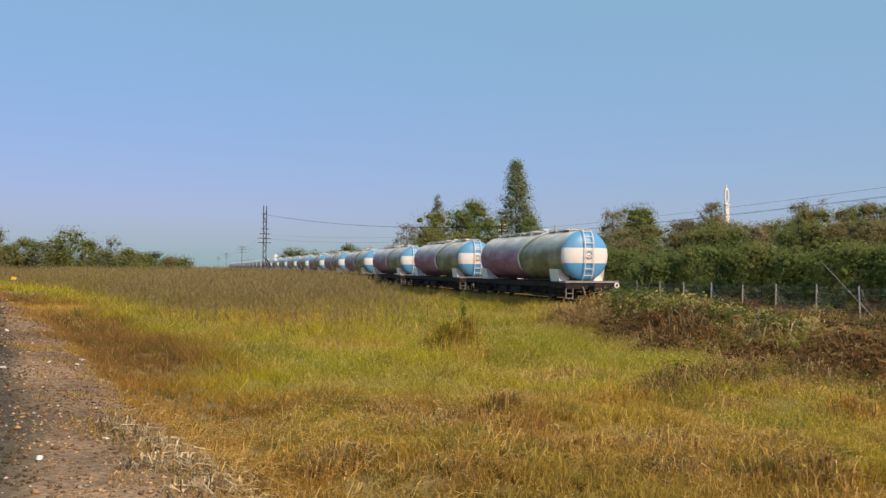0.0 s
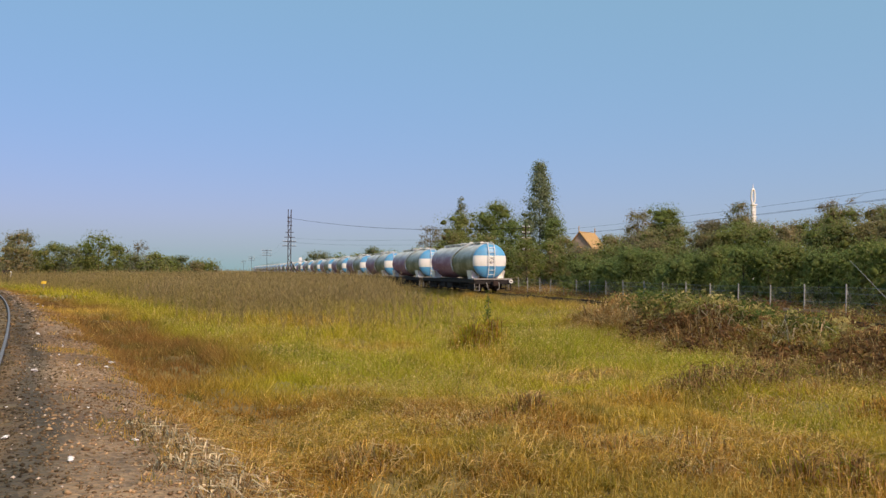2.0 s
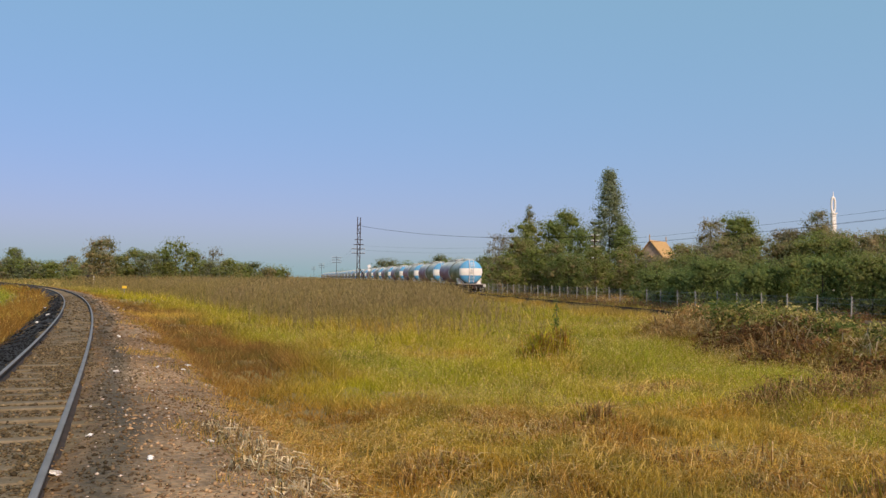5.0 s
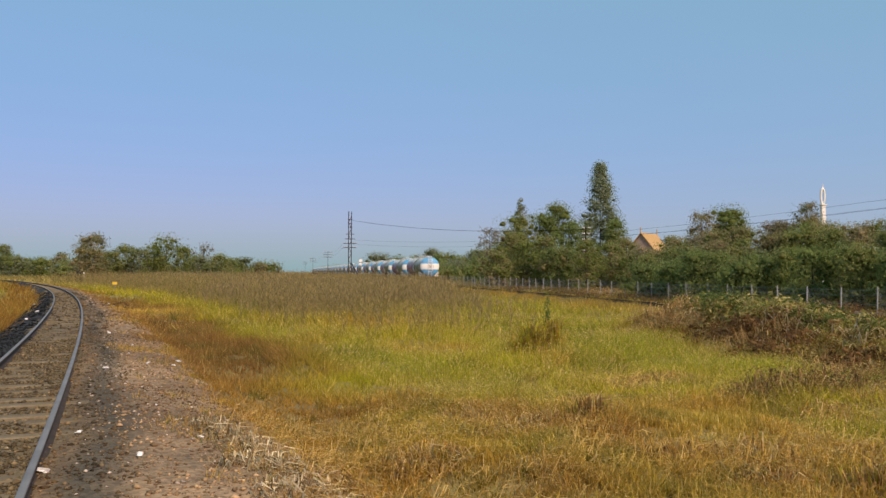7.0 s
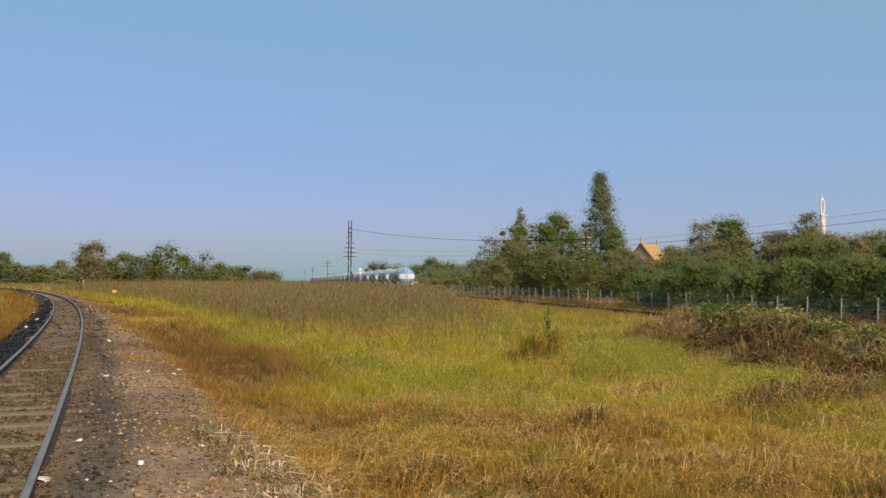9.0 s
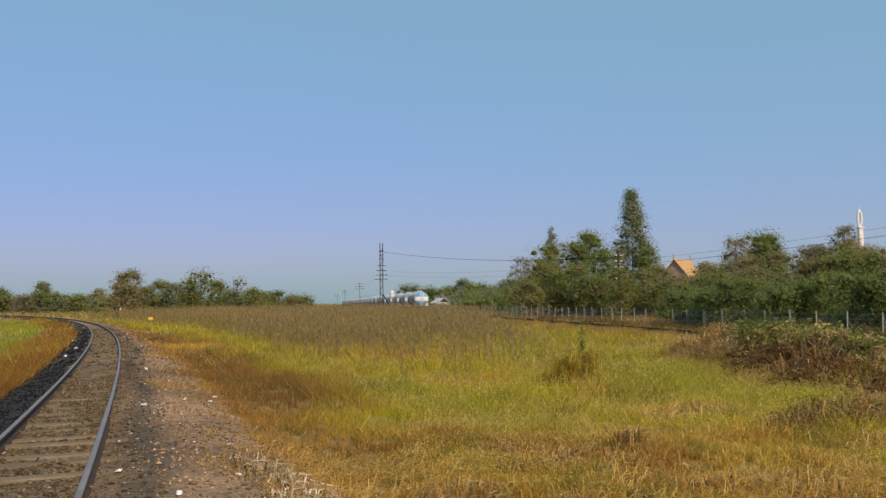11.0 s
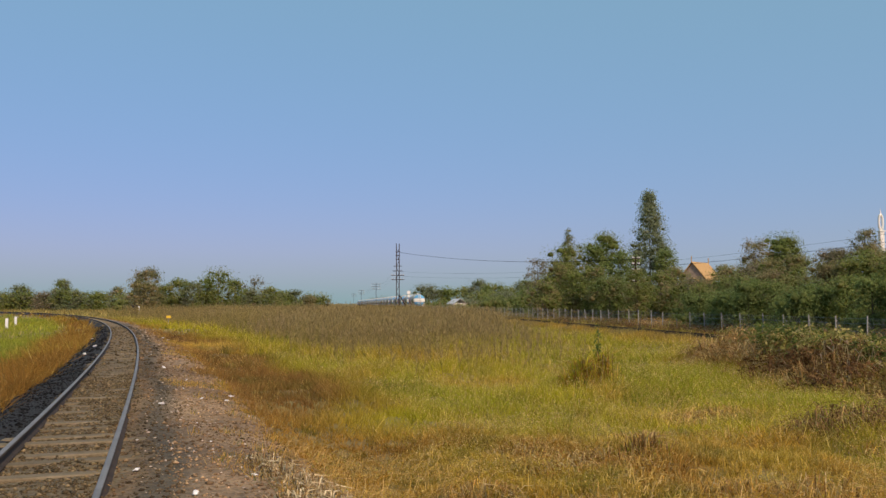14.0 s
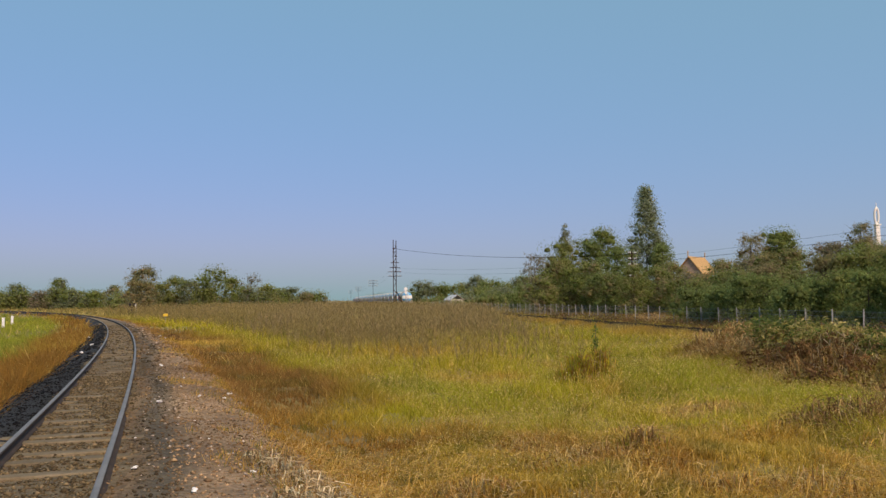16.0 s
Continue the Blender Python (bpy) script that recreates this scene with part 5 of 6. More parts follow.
def tangle(name, x0, y0, rx, ry, height, stems, leaves, twig, leafcols, label, size=0.06, thick=1.0):
    """A heap of arching dead stems with some leaves."""
    a = RNG.uniform(0, 2 * np.pi, stems)
    r = np.sqrt(RNG.random(stems))
    x, y = x0 + rx * r * np.cos(a), y0 + ry * r * np.sin(a)
    z = ground_z(x, y)
    hh = height * (1 - 0.6 * r ** 2) * RNG.uniform(0.3, 1.05, stems)
    b = RNG.uniform(0, 2 * np.pi, stems)
    ln = RNG.uniform(0.4, 1.5, stems) * height
    th = RNG.uniform(0.005, 0.013, stems) * thick
    p0 = np.stack([x, y, z], -1)
    p1 = p0 + np.stack([np.cos(b) * ln * 0.4, np.sin(b) * ln * 0.4, hh], -1)
    p2 = p0 + np.stack([np.cos(b) * ln, np.sin(b) * ln, hh * RNG.uniform(0.3, 1.0, stems)], -1)
    sd = np.stack([-np.sin(b) * th, np.cos(b) * th, th * 0.5], -1)
    v = np.stack([p0 - sd, p0 + sd, p1 + sd * 0.8, p1 - sd * 0.8, p2], 1).reshape(-1, 3)
    o = (np.arange(stems) * 5)[:, None]
    f = np.concatenate([o + np.array([0, 1, 2]), o + np.array([0, 2, 3]), o + np.array([3, 2, 4])])
    col = np.asarray(twig)[RNG.integers(0, len(twig), stems)] * RNG.uniform(0.7, 1.3, (stems, 1))
    t = thing(name, pose(0, 0, 0), label, "shrub", "brush heaps in the field")
    tagged(raw("twig_mass", v, f, M_GRASS, t, "", np.repeat(col, 5, 0)), kind="stuff")
    if leaves:
        pick = RNG.integers(0, stems, 90)
        cen = p1[pick] * 0.75 + p2[pick] * 0.25
        lv, lf, lc = leaf_cloud(cen, height * 0.42, leaves // 90, size, leafcols)
        lv[:, 2] = np.maximum(lv[:, 2], ground_z(lv[:, 0], lv[:, 1]))
        tagged(raw("leaf_mass", lv, lf, M_LEAF, t, "", lc), kind="stuff")


TWIGS = [(0.36, 0.22, 0.09), (0.27, 0.15, 0.065), (0.46, 0.31, 0.13), (0.56, 0.41, 0.19)]


def tussock(x0, y0, rad, h, cols, label):
    """A low untidy tuft, thickest in the middle, its blades leaning every way."""
    n = 420
    a, q = RNG.uniform(0, 2 * np.pi, n), np.abs(RNG.normal(0, 0.55, n))
    x, y = x0 + rad * q * np.cos(a), y0 + rad * q * np.sin(a) * 0.8
    z = ground_z(x, y)
    ln = h * np.exp(-0.5 * q * q) * RNG.uniform(0.35, 1.1, n)
    out = ln * RNG.uniform(0.0, 1.3, n)
    b = RNG.uniform(0, 2 * np.pi, n)
    p0 = np.stack([x, y, z], -1)
    p1 = p0 + np.stack([np.cos(b) * out * 0.35, np.sin(b) * out * 0.35, ln * 0.75], -1)
    p2 = p0 + np.stack([np.cos(b) * out, np.sin(b) * out, ln * RNG.uniform(0.5, 1.05, n)], -1)
    th = RNG.uniform(0.003, 0.006, n) * (1 + 0.03 * np.hypot(x0, y0))
    sd = np.stack([-np.sin(b) * th, np.cos(b) * th, th * 0.3], -1)
    v = np.stack([p0 - sd, p0 + sd, p1 + sd, p1 - sd, p2], 1).reshape(-1, 3)
    o = (np.arange(n) * 5)[:, None]
    f = np.concatenate([o + np.array([0, 1, 2]), o + np.array([0, 2, 3]), o + np.array([3, 2, 4])])
    col = np.asarray(cols)[RNG.integers(0, len(cols), n)] * RNG.uniform(0.7, 1.3, (n, 1))
    t = thing("grass_clump", pose(0, 0, 0), label, "grass tussock", "tussocks in the meadow")
    tagged(raw("blade_mass", v, f, M_GRASS, t, "", np.repeat(col, 5, 0)), kind="stuff")


RUSTY = [(0.28, 0.150, 0.060), (0.20, 0.105, 0.045), (0.36, 0.220, 0.090), (0.12, 0.065, 0.030)]
TAWNY = [(0.561, 0.362, 0.138), (0.464, 0.269, 0.094), (0.659, 0.475, 0.200), (0.268, 0.156, 0.062)]
LEAFY = [(0.42, 0.370, 0.100), (0.31, 0.290, 0.065), (0.52, 0.430, 0.170), (0.34, 0.200, 0.080)]
CREST = [(0.360, 0.320, 0.085), (0.150, 0.175, 0.045), (0.520, 0.430, 0.160), (0.110, 0.140, 0.036)]
SCRUB = [(0.170, 0.120, 0.055), (0.130, 0.115, 0.045), (0.210, 0.145, 0.070), (0.110, 0.075, 0.035)]
SHADY = [(0.120, 0.170, 0.045), (0.170, 0.230, 0.055), (0.270, 0.270, 0.075)]


def build_brush():
    r = random.Random(4)
    # the bank along the near side of the line: tawny reeds, green bushes, then rusty creepers
    for st in np.arange(-29.0, -7.4, 1.15):
        for w0 in (-4.6, -3.5, -2.3):
            if r.random() < 0.14:
                continue
            s = st + r.uniform(-0.6, 0.6)
            p = along(s, w0 + r.uniform(-0.5, 0.5))
            if abs(s + 9.5) < 0.8 and w0 < -3.2:
                continue
            if s > -8.6:
                kind, h = "tawny", 0.62
            elif s > -10.6:
                kind, h = "tawny", 0.55
            elif s > -14.6:
                kind, h = (r.choice(("leafy", "leafy", "leafy", "tawny")), 0.60) if w0 > -4.0 else ("rusty", 0.42)
            elif s > -18.4:
                kind, h = (r.choice(("leafy", "leafy", "rusty")), 0.42) if w0 > -4.0 else ("rusty", 0.34)
            else:
                kind, h = "rusty", 0.40
            if r.random() < 0.2:
                kind = r.choice(("leafy", "tawny", "rusty", "rusty"))
            h *= r.uniform(0.6, 1.3)
            cols = {"tawny": TAWNY, "leafy": LEAFY, "shady": SHADY, "rusty": RUSTY}[kind]
            label = {"tawny": "tawny heap of dead reeds and straw", "leafy": "yellow-green leafy bush among dead creepers", "shady": "dark green leafy bush on the bank", "rusty": "heap of dead reddish-brown creepers and twigs"}[kind]
            wide = 0.45 if kind == "shady" else r.uniform(0.6, 1.15)
            tangle("brush_heap", p.x, p.y, wide, wide * 1.1, h, 330 if kind in ("rusty", "tawny") else 200, {"tawny": 700, "leafy": 1500, "shady": 1500, "rusty": 800}[kind], (cols if kind in ("leafy", "shady") else cols + TWIGS[2:]), cols, label, r.uniform(0.045, 0.085))
    # creepers run over the line where it is overgrown
    for st in np.arange(-28.0, -5.0, 1.2):
        p = along(st + r.uniform(-0.4, 0.4), -1.5 + r.uniform(-0.3, 0.3))
        cols = r.choice((RUSTY, RUSTY, SCRUB, LEAFY))
        tangle("brush_heap", p.x, p.y, 0.6, 0.9, r.uniform(0.35, 0.6), 170, 500, cols, cols, "dead creepers spreading over the edge of the line", 0.06, 1.1)
    q = thing("fallen_log", pose(18.6, 29.15, float(ground_z(18.6, 29.15)) + 0.42, 0, 0, -32), "dark rotten log lying in the scrub", "log")
    part("bark", bar(bmesh.new(), (-0.95, 0, 0.03), (0.95, 0, -0.03), 0.13, 9, 0.10), M_BARK, q)
    # the leafy crest of the bank, with one dark bush at its end
    for s, w0, wide, h, cols in ((-9.5, -3.1, 0.45, 1.0, SHADY), (-10.0, -2.7, 0.6, 0.92, CREST), (-10.6, -3.1, 0.6, 0.95, CREST), (-11.3, -2.6, 0.65, 0.95, CREST), (-11.2, -3.6, 0.55, 0.75, CREST), (-12.1, -3.0, 0.65, 0.9, CREST), (-12.9, -2.6, 0.6, 0.9, CREST),
                                 (-13.8, -3.0, 0.5, 0.7, CREST), (-14.9, -2.6, 0.5, 0.65, CREST), (-16.4, -3.0, 0.5, 0.55, CREST), (-9.0, -3.5, 0.25, 0.4, SHADY), (-12.4, -3.7, 0.4, 0.6, SHADY), (-14.4, -3.2, 0.3, 0.5, SHADY)):
        p = along(s, w0)
        tangle("leafy_bush", p.x, p.y, wide, wide, h, 140, 1700, TAWNY if cols is CREST else cols, cols, "dark green leafy bush on the bank" if cols is SHADY else "olive and yellow-green leafy bush on the bank", 0.075)
    # dry reeds standing before the dark bush, and bleached stalks strewn over the bank
    for s, w0 in ((-8.9, -4.9), (-8.4, -4.4), (-8.7, -4.0), (-7.9, -4.7), (-8.2, -3.5), (-9.4, -4.6), (-9.9, -4.4)):
        p = along(s, w0)
        tangle("dry_reeds", p.x, p.y, 0.4, 0.4, r.uniform(0.55, 0.8), 230, 200, TAWNY + [(0.72, 0.54, 0.28), (0.62, 0.45, 0.20)], TAWNY, "tan and brown dry reeds on the bank", 0.05, 1.1)
    for s, w0 in ((-11.0, -4.2), (-12.6, -4.0), (-13.6, -3.6), (-14.6, -4.2), (-15.6, -3.4), (-12.0, -3.2), (-16.8, -3.8), (-10.3, -3.7)):
        p = along(s, w0)
        tangle("brush_heap", p.x, p.y, 0.8, 0.8, 0.6, 34, 0, [(0.62, 0.50, 0.32), (0.54, 0.40, 0.24)], GREENS, "bleached dead stalks strewn over creepers", 0.05, 1.5)
    # a lone leafy weed stalk in the meadow
    q = thing("weed_stalk", pose(4.45, 22.0, float(ground_z(4.45, 22.0))), "tall dark green leafy weed stalk in the meadow", "weed")
    part("stem", bar(bmesh.new(), (0, 0, -0.05), (0.08, 0, 1.45), 0.012, 5, 0.006), M_TWIG, q)
    lv, lf, lc = leaf_cloud(np.array([(0.07 * i / 9, 0, 0.5 + i * 0.105) for i in range(10)]), 0.13, 12, 0.06, SHADY[:2])
    tagged(raw("leaf_mass", lv, lf, M_LEAF, q, "", lc), kind="stuff")
    # pale dead stalks along the foot of the bank
    for st in np.arange(-24.0, -8.0, 1.9):
        p = along(st + r.uniform(-0.8, 0.8), -5.4 + r.uniform(-0.5, 0.4))
        tangle("brush_heap", p.x, p.y, 0.7, 0.6, r.uniform(0.3, 0.55), 90, 0, TWIGS[2:] + TAWNY[:3], GREENS, "pale dead stalks at the foot of the bank", 0.05, 0.8)
    # dry scrub at the foot of the thicket, behind the fence
    for st in np.arange(-24.0, 34.0, 2.3):
        p = along(st + r.uniform(-0.8, 0.8), 9.6 + r.uniform(-0.5, 0.6))
        cols = r.choice((TAWNY, LEAFY, RUSTY, LEAFY))
        tangle("brush_heap", p.x, p.y, 1.2, 1.5, r.uniform(0.5, 1.0), 160, 800, cols, cols, "dry scrub at the foot of the thicket", 0.07, 1.4)
    # rusty scrub between the line and the fence
    for st in np.arange(-26.0, 44.0, 1.5):
        for w0 in (3.0, 4.6, 6.4):
            if r.random() < 0.2 or (w0 < 4 and 12 < st < 26 and r.random() < 0.5):
                continue
            p = along(st + r.uniform(-0.7, 0.7), w0 + r.uniform(-0.7, 0.7))
            cols = r.choice((RUSTY, SCRUB, SCRUB, LEAFY))
            tangle("brush_heap", p.x, p.y, 0.9, 1.3, r.uniform(0.4, 0.75) * (1.3 if w0 > 4 else 0.75), 130, 450, cols, cols, "low rusty scrub beside the fence", 0.06, 1.3)
    # a small dark dead plant at the ballast edge
    tangle("brush_heap", -12.4, 40.2, 0.5, 0.6, 0.42, 260, 160, RUSTY, RUSTY, "dark dead plant at the edge of the ballast", 0.05, 1.6)
    # low tangled mounds in the meadow
    for x, y, rad, h in ((6.3, 12.4, 0.8, 0.50), (7.3, 12.8, 0.9, 0.55), (8.9, 12.9, 0.9, 0.52), (9.7, 11.6, 0.8, 0.45), (5.6, 12.1, 0.5, 0.35)):
        tangle("brush_heap", x, y, rad, rad * 0.7, h, 500, 700, RUSTY + TWIGS, RUSTY + LEAFY + SHADY, "low brown and olive tangle in the meadow", 0.03, 0.7)
    # lodged straw, lying over in curls
    for x, y, rad in ((2.0, 10.0, 0.6), (1.5, 9.3, 0.5), (2.5, 9.3, 0.5), (3.0, 8.3, 0.5), (3.8, 8.1, 0.55), (3.5, 7.4, 0.45), (4.6, 14.4, 0.8), (5.3, 14.8, 0.7), (1.2, 10.8, 0.5), (0.4, 7.9, 0.45), (2.9, 11.4, 0.6), (6.2, 10.9, 0.6), (7.4, 11.5, 0.6), (-0.5, 7.4, 0.4), (3.9, 12.6, 0.6), (5.3, 8.2, 0.5)):
        tangle("straw_heap", x, y, rad, rad * 0.8, r.uniform(0.2, 0.3), 420, 0, TAWNY + [tuple(C["straw"]), tuple(C["orange"]), (0.78, 0.60, 0.30), tuple(C["brown"])], GREENS, "lodged tan straw lying over in the meadow", 0.03, 0.55)
    # tussocks standing in the meadow
    brown, olive, straw = TAWNY + [RUSTY[2], tuple(C["straw"]), tuple(C["green"])], [tuple(C["deep"]), tuple(C["green"]), TAWNY[0]], [tuple(C["straw"]), tuple(C["orange"]), TAWNY[1], tuple(C["brown"])]
    wisp = [tuple(C[k]) for k in ("straw", "lime", "orange", "weed", "green", "brown")]
    for x, y, rad, h, c in ((2.64, 10.1, 0.36, 0.42, 0), (4.35, 6.9, 0.5, 0.42, 0), (4.8, 6.9, 0.45, 0.40, 0), (3.55, 19.2, 0.55, 0.95, 3), (3.3, 18.7, 0.5, 0.6, 4), (4.1, 19.8, 0.5, 0.95, 3), (7.1, 9.6, 0.6, 0.34, 2), (8.3, 10.8, 0.6, 0.34, 1)):
        tussock(x, y, rad, h, (brown, olive, straw, wisp, wisp + olive[:2])[c],
                ("dry brown tussock standing in the meadow", "olive-green tussock standing in the meadow", "straw-coloured tussock lying over in the meadow", "tall wispy olive and straw tussock in the meadow", "dark olive-brown tussock in the meadow")[c])


def gravel_tufts():
    """Thin dry tufts creeping over the outer gravel."""
    n = 30000
    st, u = RNG.uniform(2.5, 45, n), RNG.uniform(0.95, 2.6, n)
    x, y = near_point((st + 60) / 0.25, u)
    keep = wave(x, y, 81, 0.5) * 0.6 + wave(x, y, 82, 1.6) * 0.6 > 0.92 - 0.26 * (u - 1.2)
    x, y, u = x[keep], y[keep], u[keep]
    k = len(x)
    z = np.interp(u, BED_U, BED_Z)
    h = RNG.uniform(0.03, 0.13, k)
    a, ln = RNG.uniform(0, 2 * np.pi, k), RNG.uniform(0.0, 0.16, k)
    p = np.stack([x, y, z], -1)
    sd = np.stack([np.sin(a) * 0.004, np.cos(a) * 0.004, np.zeros(k)], -1)
    v = np.stack([p - sd, p + sd, p + np.stack([np.cos(a) * ln, np.sin(a) * ln, h], -1)], 1).reshape(-1, 3)
    c = mix(C["orange"], C["straw"], RNG.random(k))
    c[RNG.random(k) < 0.3] = C["deep"]
    tagged(raw("dry_tufts", v, np.arange(k * 3).reshape(k, 3), M_GRASS, None, "", np.repeat(c, 3, 0)), "thin dry tufts growing through the gravel", "grass", kind="stuff")


def dry_verge():
    """Dry grass leaning over the edge of the straight line's ballast."""
    n = 30000
    s, w = RNG.uniform(-20, 75, n), -RNG.uniform(0.8, 1.8, n)
    x, y = 12.30 - s * HS + w * HC, 34.0 + s * HC + w * HS
    z = np.where(w > -1.65, 0.02, ground_z(x, y))
    h = RNG.uniform(0.14, 0.36, n) * (0.6 + 0.7 * wave(x, y, 95, 1.2))
    a, ln = RNG.uniform(0, 2 * np.pi, n), RNG.uniform(0.0, 0.15, n)
    p = np.stack([x, y, z], -1)
    sd = np.stack([np.cos(a) * 0.011, np.sin(a) * 0.011, np.zeros(n)], -1)
    v = np.stack([p - sd, p + sd, p + np.stack([np.sin(a) * ln, np.cos(a) * ln, h], -1)], 1).reshape(-1, 3)
    c = mix(C["straw"] * 0.8, C["weed"], soft(wave(x, y, 96, 2.0), 0.25, 0.75)) * RNG.uniform(0.75, 1.15, (n, 1))
    tagged(raw("verge_grass", v, np.arange(n * 3).reshape(n, 3), M_GRASS, None, "", np.repeat(c, 3, 0)), "dry straw-coloured grass along the edge of the line", "grass", kind="stuff")


dry_verge()
gravel_tufts()
blades("meadow_grass", 16000, 2.2, 5.2, 0.0085, 0.55)
blades("meadow_grass", 150000, 5.2, 12, 0.0085, 0.55)
blades("meadow_grass", 195000, 12, 26, 0.014, 0.85, False)
blades("meadow_grass", 190000, 26, 55, 0.028, 1.0, False)
blades("meadow_grass", 120000, 55, 125, 0.07, 1.1, False)
blades("meadow_grass", 60000, 125, 300, 0.18, 1.2, False, "distant field grass")


def straws(name, n, r0, r1, width, label="long pale dead stalks lying through the grass"):
    """Long bleached stalks, bent over and crossing one another."""
    x, y = grass_places(n, r0, r1)
    keep = (wave(x, y, 71, 1.3) * 0.6 + wave(x, y, 72, 4) * 0.5 > 0.50 + 0.25 * weed_mask(x, y)) & (far_w(x, y) < 2) & ((near_u(x, y) > 7) | (y < 11))
    c, h = field(x, y)
    keep &= (c[:, 0] > 1.25 * c[:, 1]) | (RNG.random(len(x)) < 0.15)
    x, y = x[keep], y[keep]
    k = len(x)
    c, h = field(x, y)
    z = ground_z(x, y) + h * RNG.uniform(0.0, 0.5, k)
    a, ln = RNG.uniform(0, 2 * np.pi, k), RNG.uniform(0.08, 0.28, k)
    up = RNG.uniform(0.1, 0.75, k)
    p0 = np.stack([x, y, z], -1)
    p1 = p0 + np.stack([np.cos(a) * ln * 0.45, np.sin(a) * ln * 0.45, ln * up], -1)
    p2 = p0 + np.stack([np.cos(a + 0.3) * ln, np.sin(a + 0.3) * ln, ln * up * RNG.uniform(0.5, 1.3, k)], -1)
    sd = np.stack([-np.sin(a) * width / 2, np.cos(a) * width / 2, np.full(k, width * 0.4)], -1)
    v = np.stack([p0 - sd, p0 + sd, p1 + sd, p1 - sd, p2], 1).reshape(-1, 3)
    o = (np.arange(k) * 5)[:, None]
    f = np.concatenate([o + np.array([0, 1, 2]), o + np.array([0, 2, 3]), o + np.array([3, 2, 4])])
    pale = mix(c, np.array((0.74, 0.54, 0.24)), RNG.uniform(0.0, 0.8, k))
    tagged(raw(name, v, f, M_GRASS, None, "", np.repeat(pale, 5, 0)), label, "dry grass", kind="stuff")


def flecks(n, r0, r1, size):
    """Withered leaves and seed heads caught in the grass."""
    x, y = grass_places(n, r0, r1)
    keep = (near_u(x, y) > 2.6 + 2.6 * soft(y, 10, 13)) & (far_w(x, y) < -2) & (wave(x, y, 91, 0.5) * 0.5 + wave(x, y, 92, 2.2) * 0.6 > 0.36)
    x, y = x[keep], y[keep]
    k = len(x)
    c, h = field(x, y)
    p = np.stack([x, y, ground_z(x, y) + h * (0.3 + 0.75 * wave(x, y, 51, 0.55) + 0.5 * wave(x, y, 53, 1.7)) * RNG.uniform(0.6, 1.25, k)], -1)
    a = RNG.normal(size=(k, 3))
    a /= np.linalg.norm(a, axis=1, keepdims=True)
    b = np.cross(a, RNG.normal(size=(k, 3)))
    b /= np.linalg.norm(b, axis=1, keepdims=True)
    s = size * RNG.uniform(0.5, 1.5, (k, 1))
    v = np.stack([p - a * s, p + b * s * 0.4, p + a * s], 1).reshape(-1, 3)
    tones = np.array([(0.78, 0.56, 0.18), (0.90, 0.72, 0.32), (0.62, 0.38, 0.11), (0.50, 0.47, 0.06), (0.16, 0.10, 0.04)])
    t = mix(c, tones[RNG.integers(0, 5, k)], RNG.uniform(0.6, 1.0, k))
    tagged(raw("withered_leaves", v, np.arange(k * 3).reshape(k, 3), M_GRASS, None, "", np.repeat(t, 3, 0)), "withered leaves and seed heads caught in the grass", "dry leaves", kind="stuff")


flecks(130000, 5.2, 14, 0.012)
flecks(190000, 14, 34, 0.020)
straws("dead_stalks", 18000, 5.2, 12, 0.0055)
straws("dead_stalks", 40000, 12, 26, 0.009)
straws("dead_stalks", 30000, 26, 55, 0.016)
build_weeds()
build_brush()
BLEACHED = [(0.66, 0.51, 0.29), (0.80, 0.67, 0.44), (0.46, 0.32, 0.17), (0.26, 0.17, 0.08)]
for hx, hy, hr in ((-1.80, 9.1, 0.30), (-1.49, 8.6, 0.38), (-1.2, 8.15, 0.42), (-0.9, 7.5, 0.42), (-1.12, 7.35, 0.35), (-0.65, 7.0, 0.42), (-0.75, 6.5, 0.4)):
    tangle("grass_clump", hx, hy, hr, hr, 0.24, 380, 0, BLEACHED, GREENS, "bleached dead grass at the ballast edge", 0.06, 0.75)


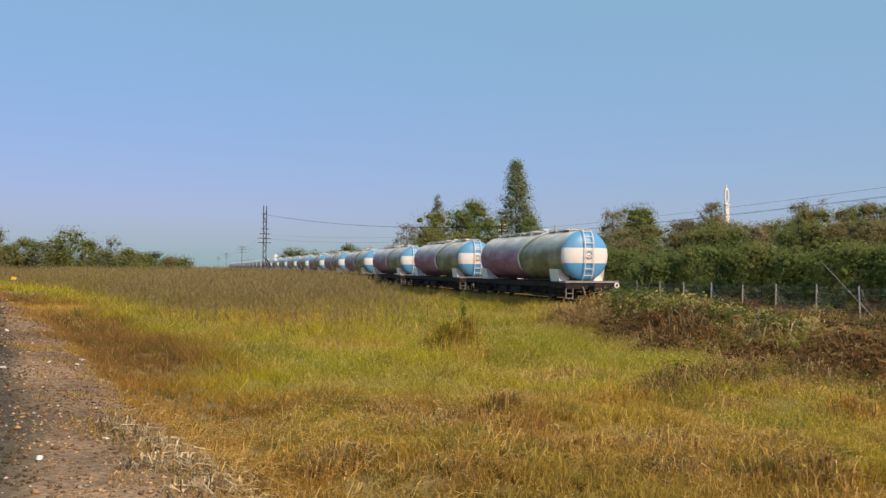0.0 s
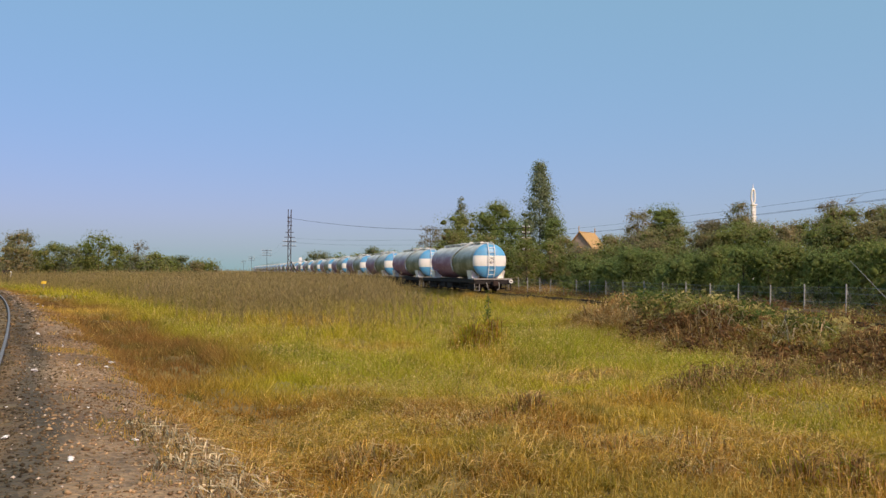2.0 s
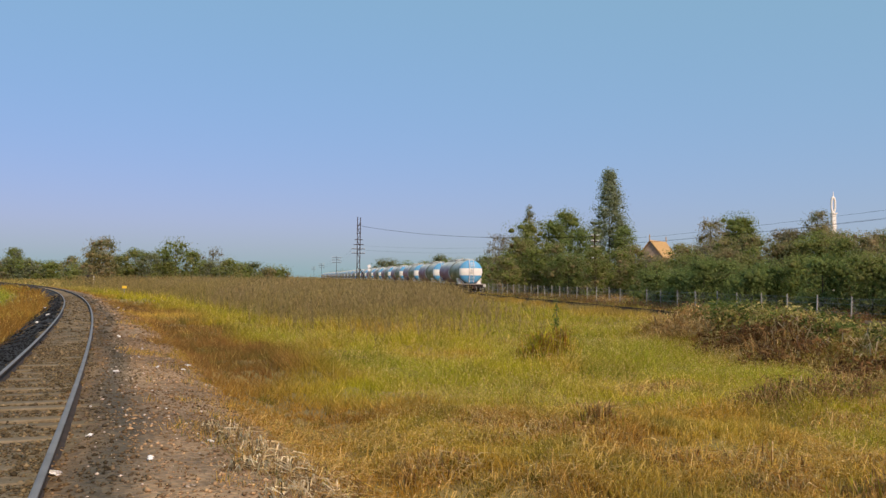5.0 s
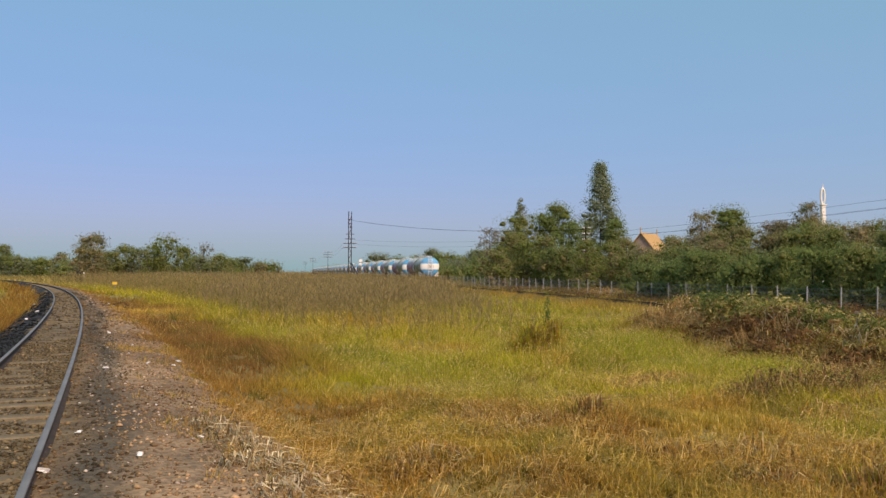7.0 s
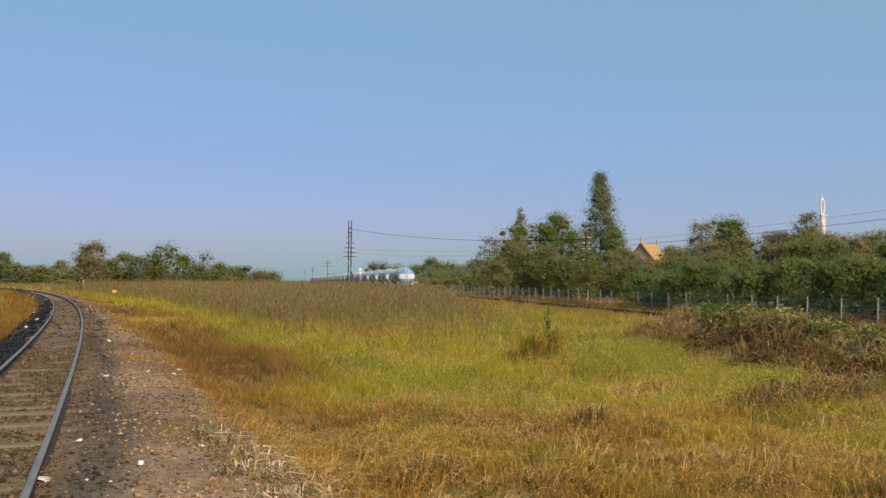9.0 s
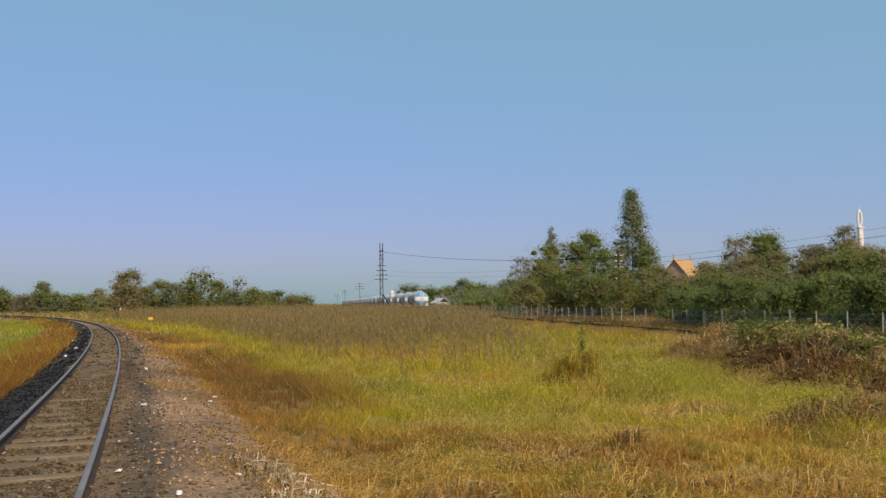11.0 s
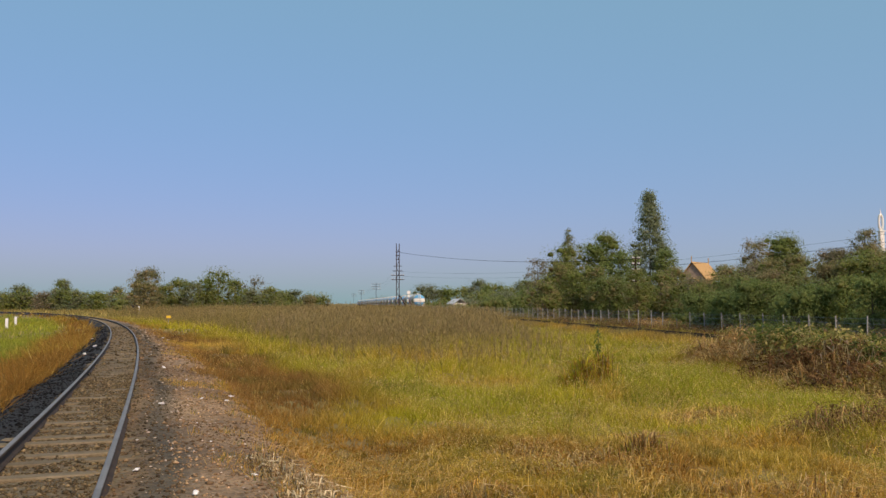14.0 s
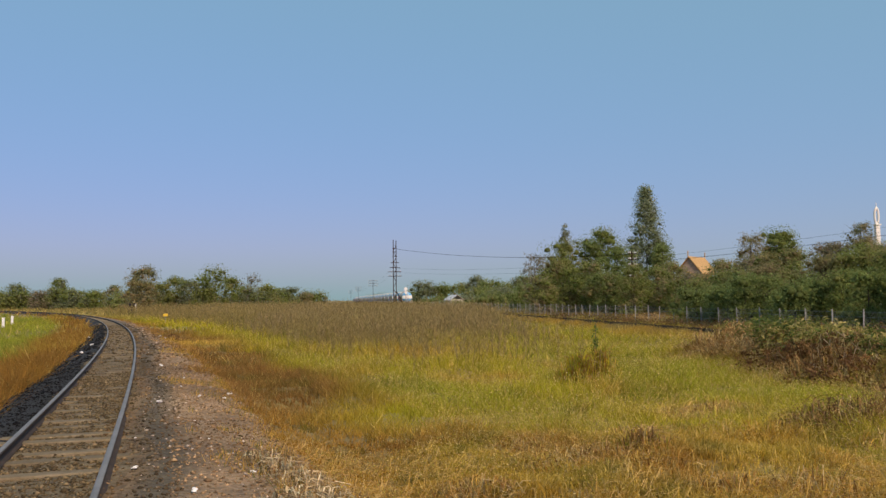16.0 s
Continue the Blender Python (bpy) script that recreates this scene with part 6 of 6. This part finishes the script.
# ---- stones of the ballast ----
def stones(name, n, s0, s1, u0, u1, size, label, material=M_STONE, tint=None):
    """Loose stones as small angular lumps, joined."""
    s = RNG.uniform(s0, s1, n)
    u = RNG.uniform(u0, u1, n)
    i = (s + 60) / 0.25
    x, y = near_point(i, u)
    z = np.interp(u, BED_U, BED_Z) + 0.05 * (wave(x, y, 11, 0.45) - 0.5) + 0.05 * (wave(x, y, 12, 1.3) - 0.5)
    r = size * (0.35 + 1.7 * RNG.random(n) ** 4)
    octa = np.array([(1.1, 0.2, 0), (-0.1, 1, 0.1), (-1, 0.1, -0.1), (0.2, -0.9, 0.1), (0.2, 0.1, 0.6), (0, 0, -0.6)], float)
    v = octa[None] * RNG.uniform(0.45, 1.4, (n, 6, 1)) * r[:, None, None]
    a = RNG.uniform(0, 2 * np.pi, n)
    ca, sa = np.cos(a)[:, None], np.sin(a)[:, None]
    vx, vy = v[..., 0] * ca - v[..., 1] * sa, v[..., 0] * sa + v[..., 1] * ca
    v = np.stack([vx + x[:, None], vy + y[:, None], v[..., 2] + (z + r * 0.25)[:, None]], -1).reshape(-1, 3)
    tri = np.array([(0, 1, 4), (1, 2, 4), (2, 3, 4), (3, 0, 4), (1, 0, 5), (2, 1, 5), (3, 2, 5), (0, 3, 5)])
    f = ((np.arange(n) * 6)[:, None, None] + tri[None]).reshape(-1, 3)
    c = bed_colour(u, s) * (0.45 + 1.25 * RNG.random((n, 1)) ** 1.6)
    c[(RNG.random(n) < 0.06) & (u > 0.8)] = (0.46, 0.38, 0.30)
    tagged(raw(name, v, f, M_PEBBLE, None, "", np.repeat(c, 6, 0)), label, "gravel", kind="stuff")


M_PEBBLE = plant_mat("loose_stone", 0.95, 0.0, 0.3)
stones("ballast_gravel", 34000, 2.5, 20, -1.5, 2.6, 0.0145, "loose angular ballast stones")
stones("ballast_gravel", 8000, 2.5, 17, -0.5, 0.5, 0.018, "ballast stones lying over the sleepers")
stones("ballast_gravel", 1200, 2.5, 16, -0.5, 2.5, 0.022, "larger ballast stones")
stones("ballast_gravel", 9000, 20, 60, -1.5, 2.4, 0.034, "loose angular ballast stones")


def build_white_stones():
    """Whitewashed lumps and litter lying on the ballast."""
    rng = random.Random(9)
    for x, y, s in ((-2.57, 6.55, 0.085), (-2.06, 7.30, 0.042), (-2.87, 8.12, 0.045), (-1.78, 8.40, 0.045), (-4.35, 13.4, 0.07), (-3.87, 16.0, 0.085), (-3.72, 15.1, 0.06), (-4.12, 14.9, 0.05), (-2.95, 13.4, 0.03), (-2.35, 11.5, 0.035),
                    (-2.7, 10.2, 0.025), (-3.3, 11.7, 0.025), (-6.84, 21.2, 0.07), (-5.4, 18.3, 0.035), (-13.3, 41.0, 0.13), (-12.5, 39.2, 0.10), (-12.84, 31.6, 0.11), (-11.3, 27.0, 0.08), (-16.2, 39.5, 0.10), (-2.2, 9.3, 0.025), (-3.5, 9.9, 0.025), (-4.9, 16.4, 0.03)):
        u = float(near_u(x, y))
        z = float(np.interp(u, BED_U, BED_Z)) if -1.6 < u < 2.4 else float(ground_z(x, y)) + 0.1
        bm = bmesh.new()
        bmesh.ops.create_icosphere(bm, subdivisions=2, radius=s * 0.78)
        for v in bm.verts:
            v.co *= rng.uniform(0.55, 1.2)
            v.co.z *= 0.42
        ob = part("white_stone", bm, M_LITTER)
        ob.matrix_basis = pose(x, y, z + s * 0.3, rng.uniform(-20, 20), rng.uniform(-20, 20), rng.uniform(0, 360))
        tagged(ob, "whitewashed stone lying on the ballast", "stone", "white stones on the ballast")


build_white_stones()


# ---- what moves ----
def motions():
    times = [0.0, 0.1] + [float(i) for i in range(1, 16)] + [15.9, 16.0]
    for n, w in enumerate(WAGONS):
        walk(w, [(t, wagon_pose(n, t)) for t in times])
    for o in [o for w in WAGONS[:6] for o in w.children]:
        if o.name.startswith("wheelset"):
            at = o.matrix_basis.translation.copy()
            walk(o, [(t, pose(at.x, at.y, at.z, -math.degrees(run(t) / 0.37), 0, 0)) for t in [i / 15 for i in range(241)]])


motions()
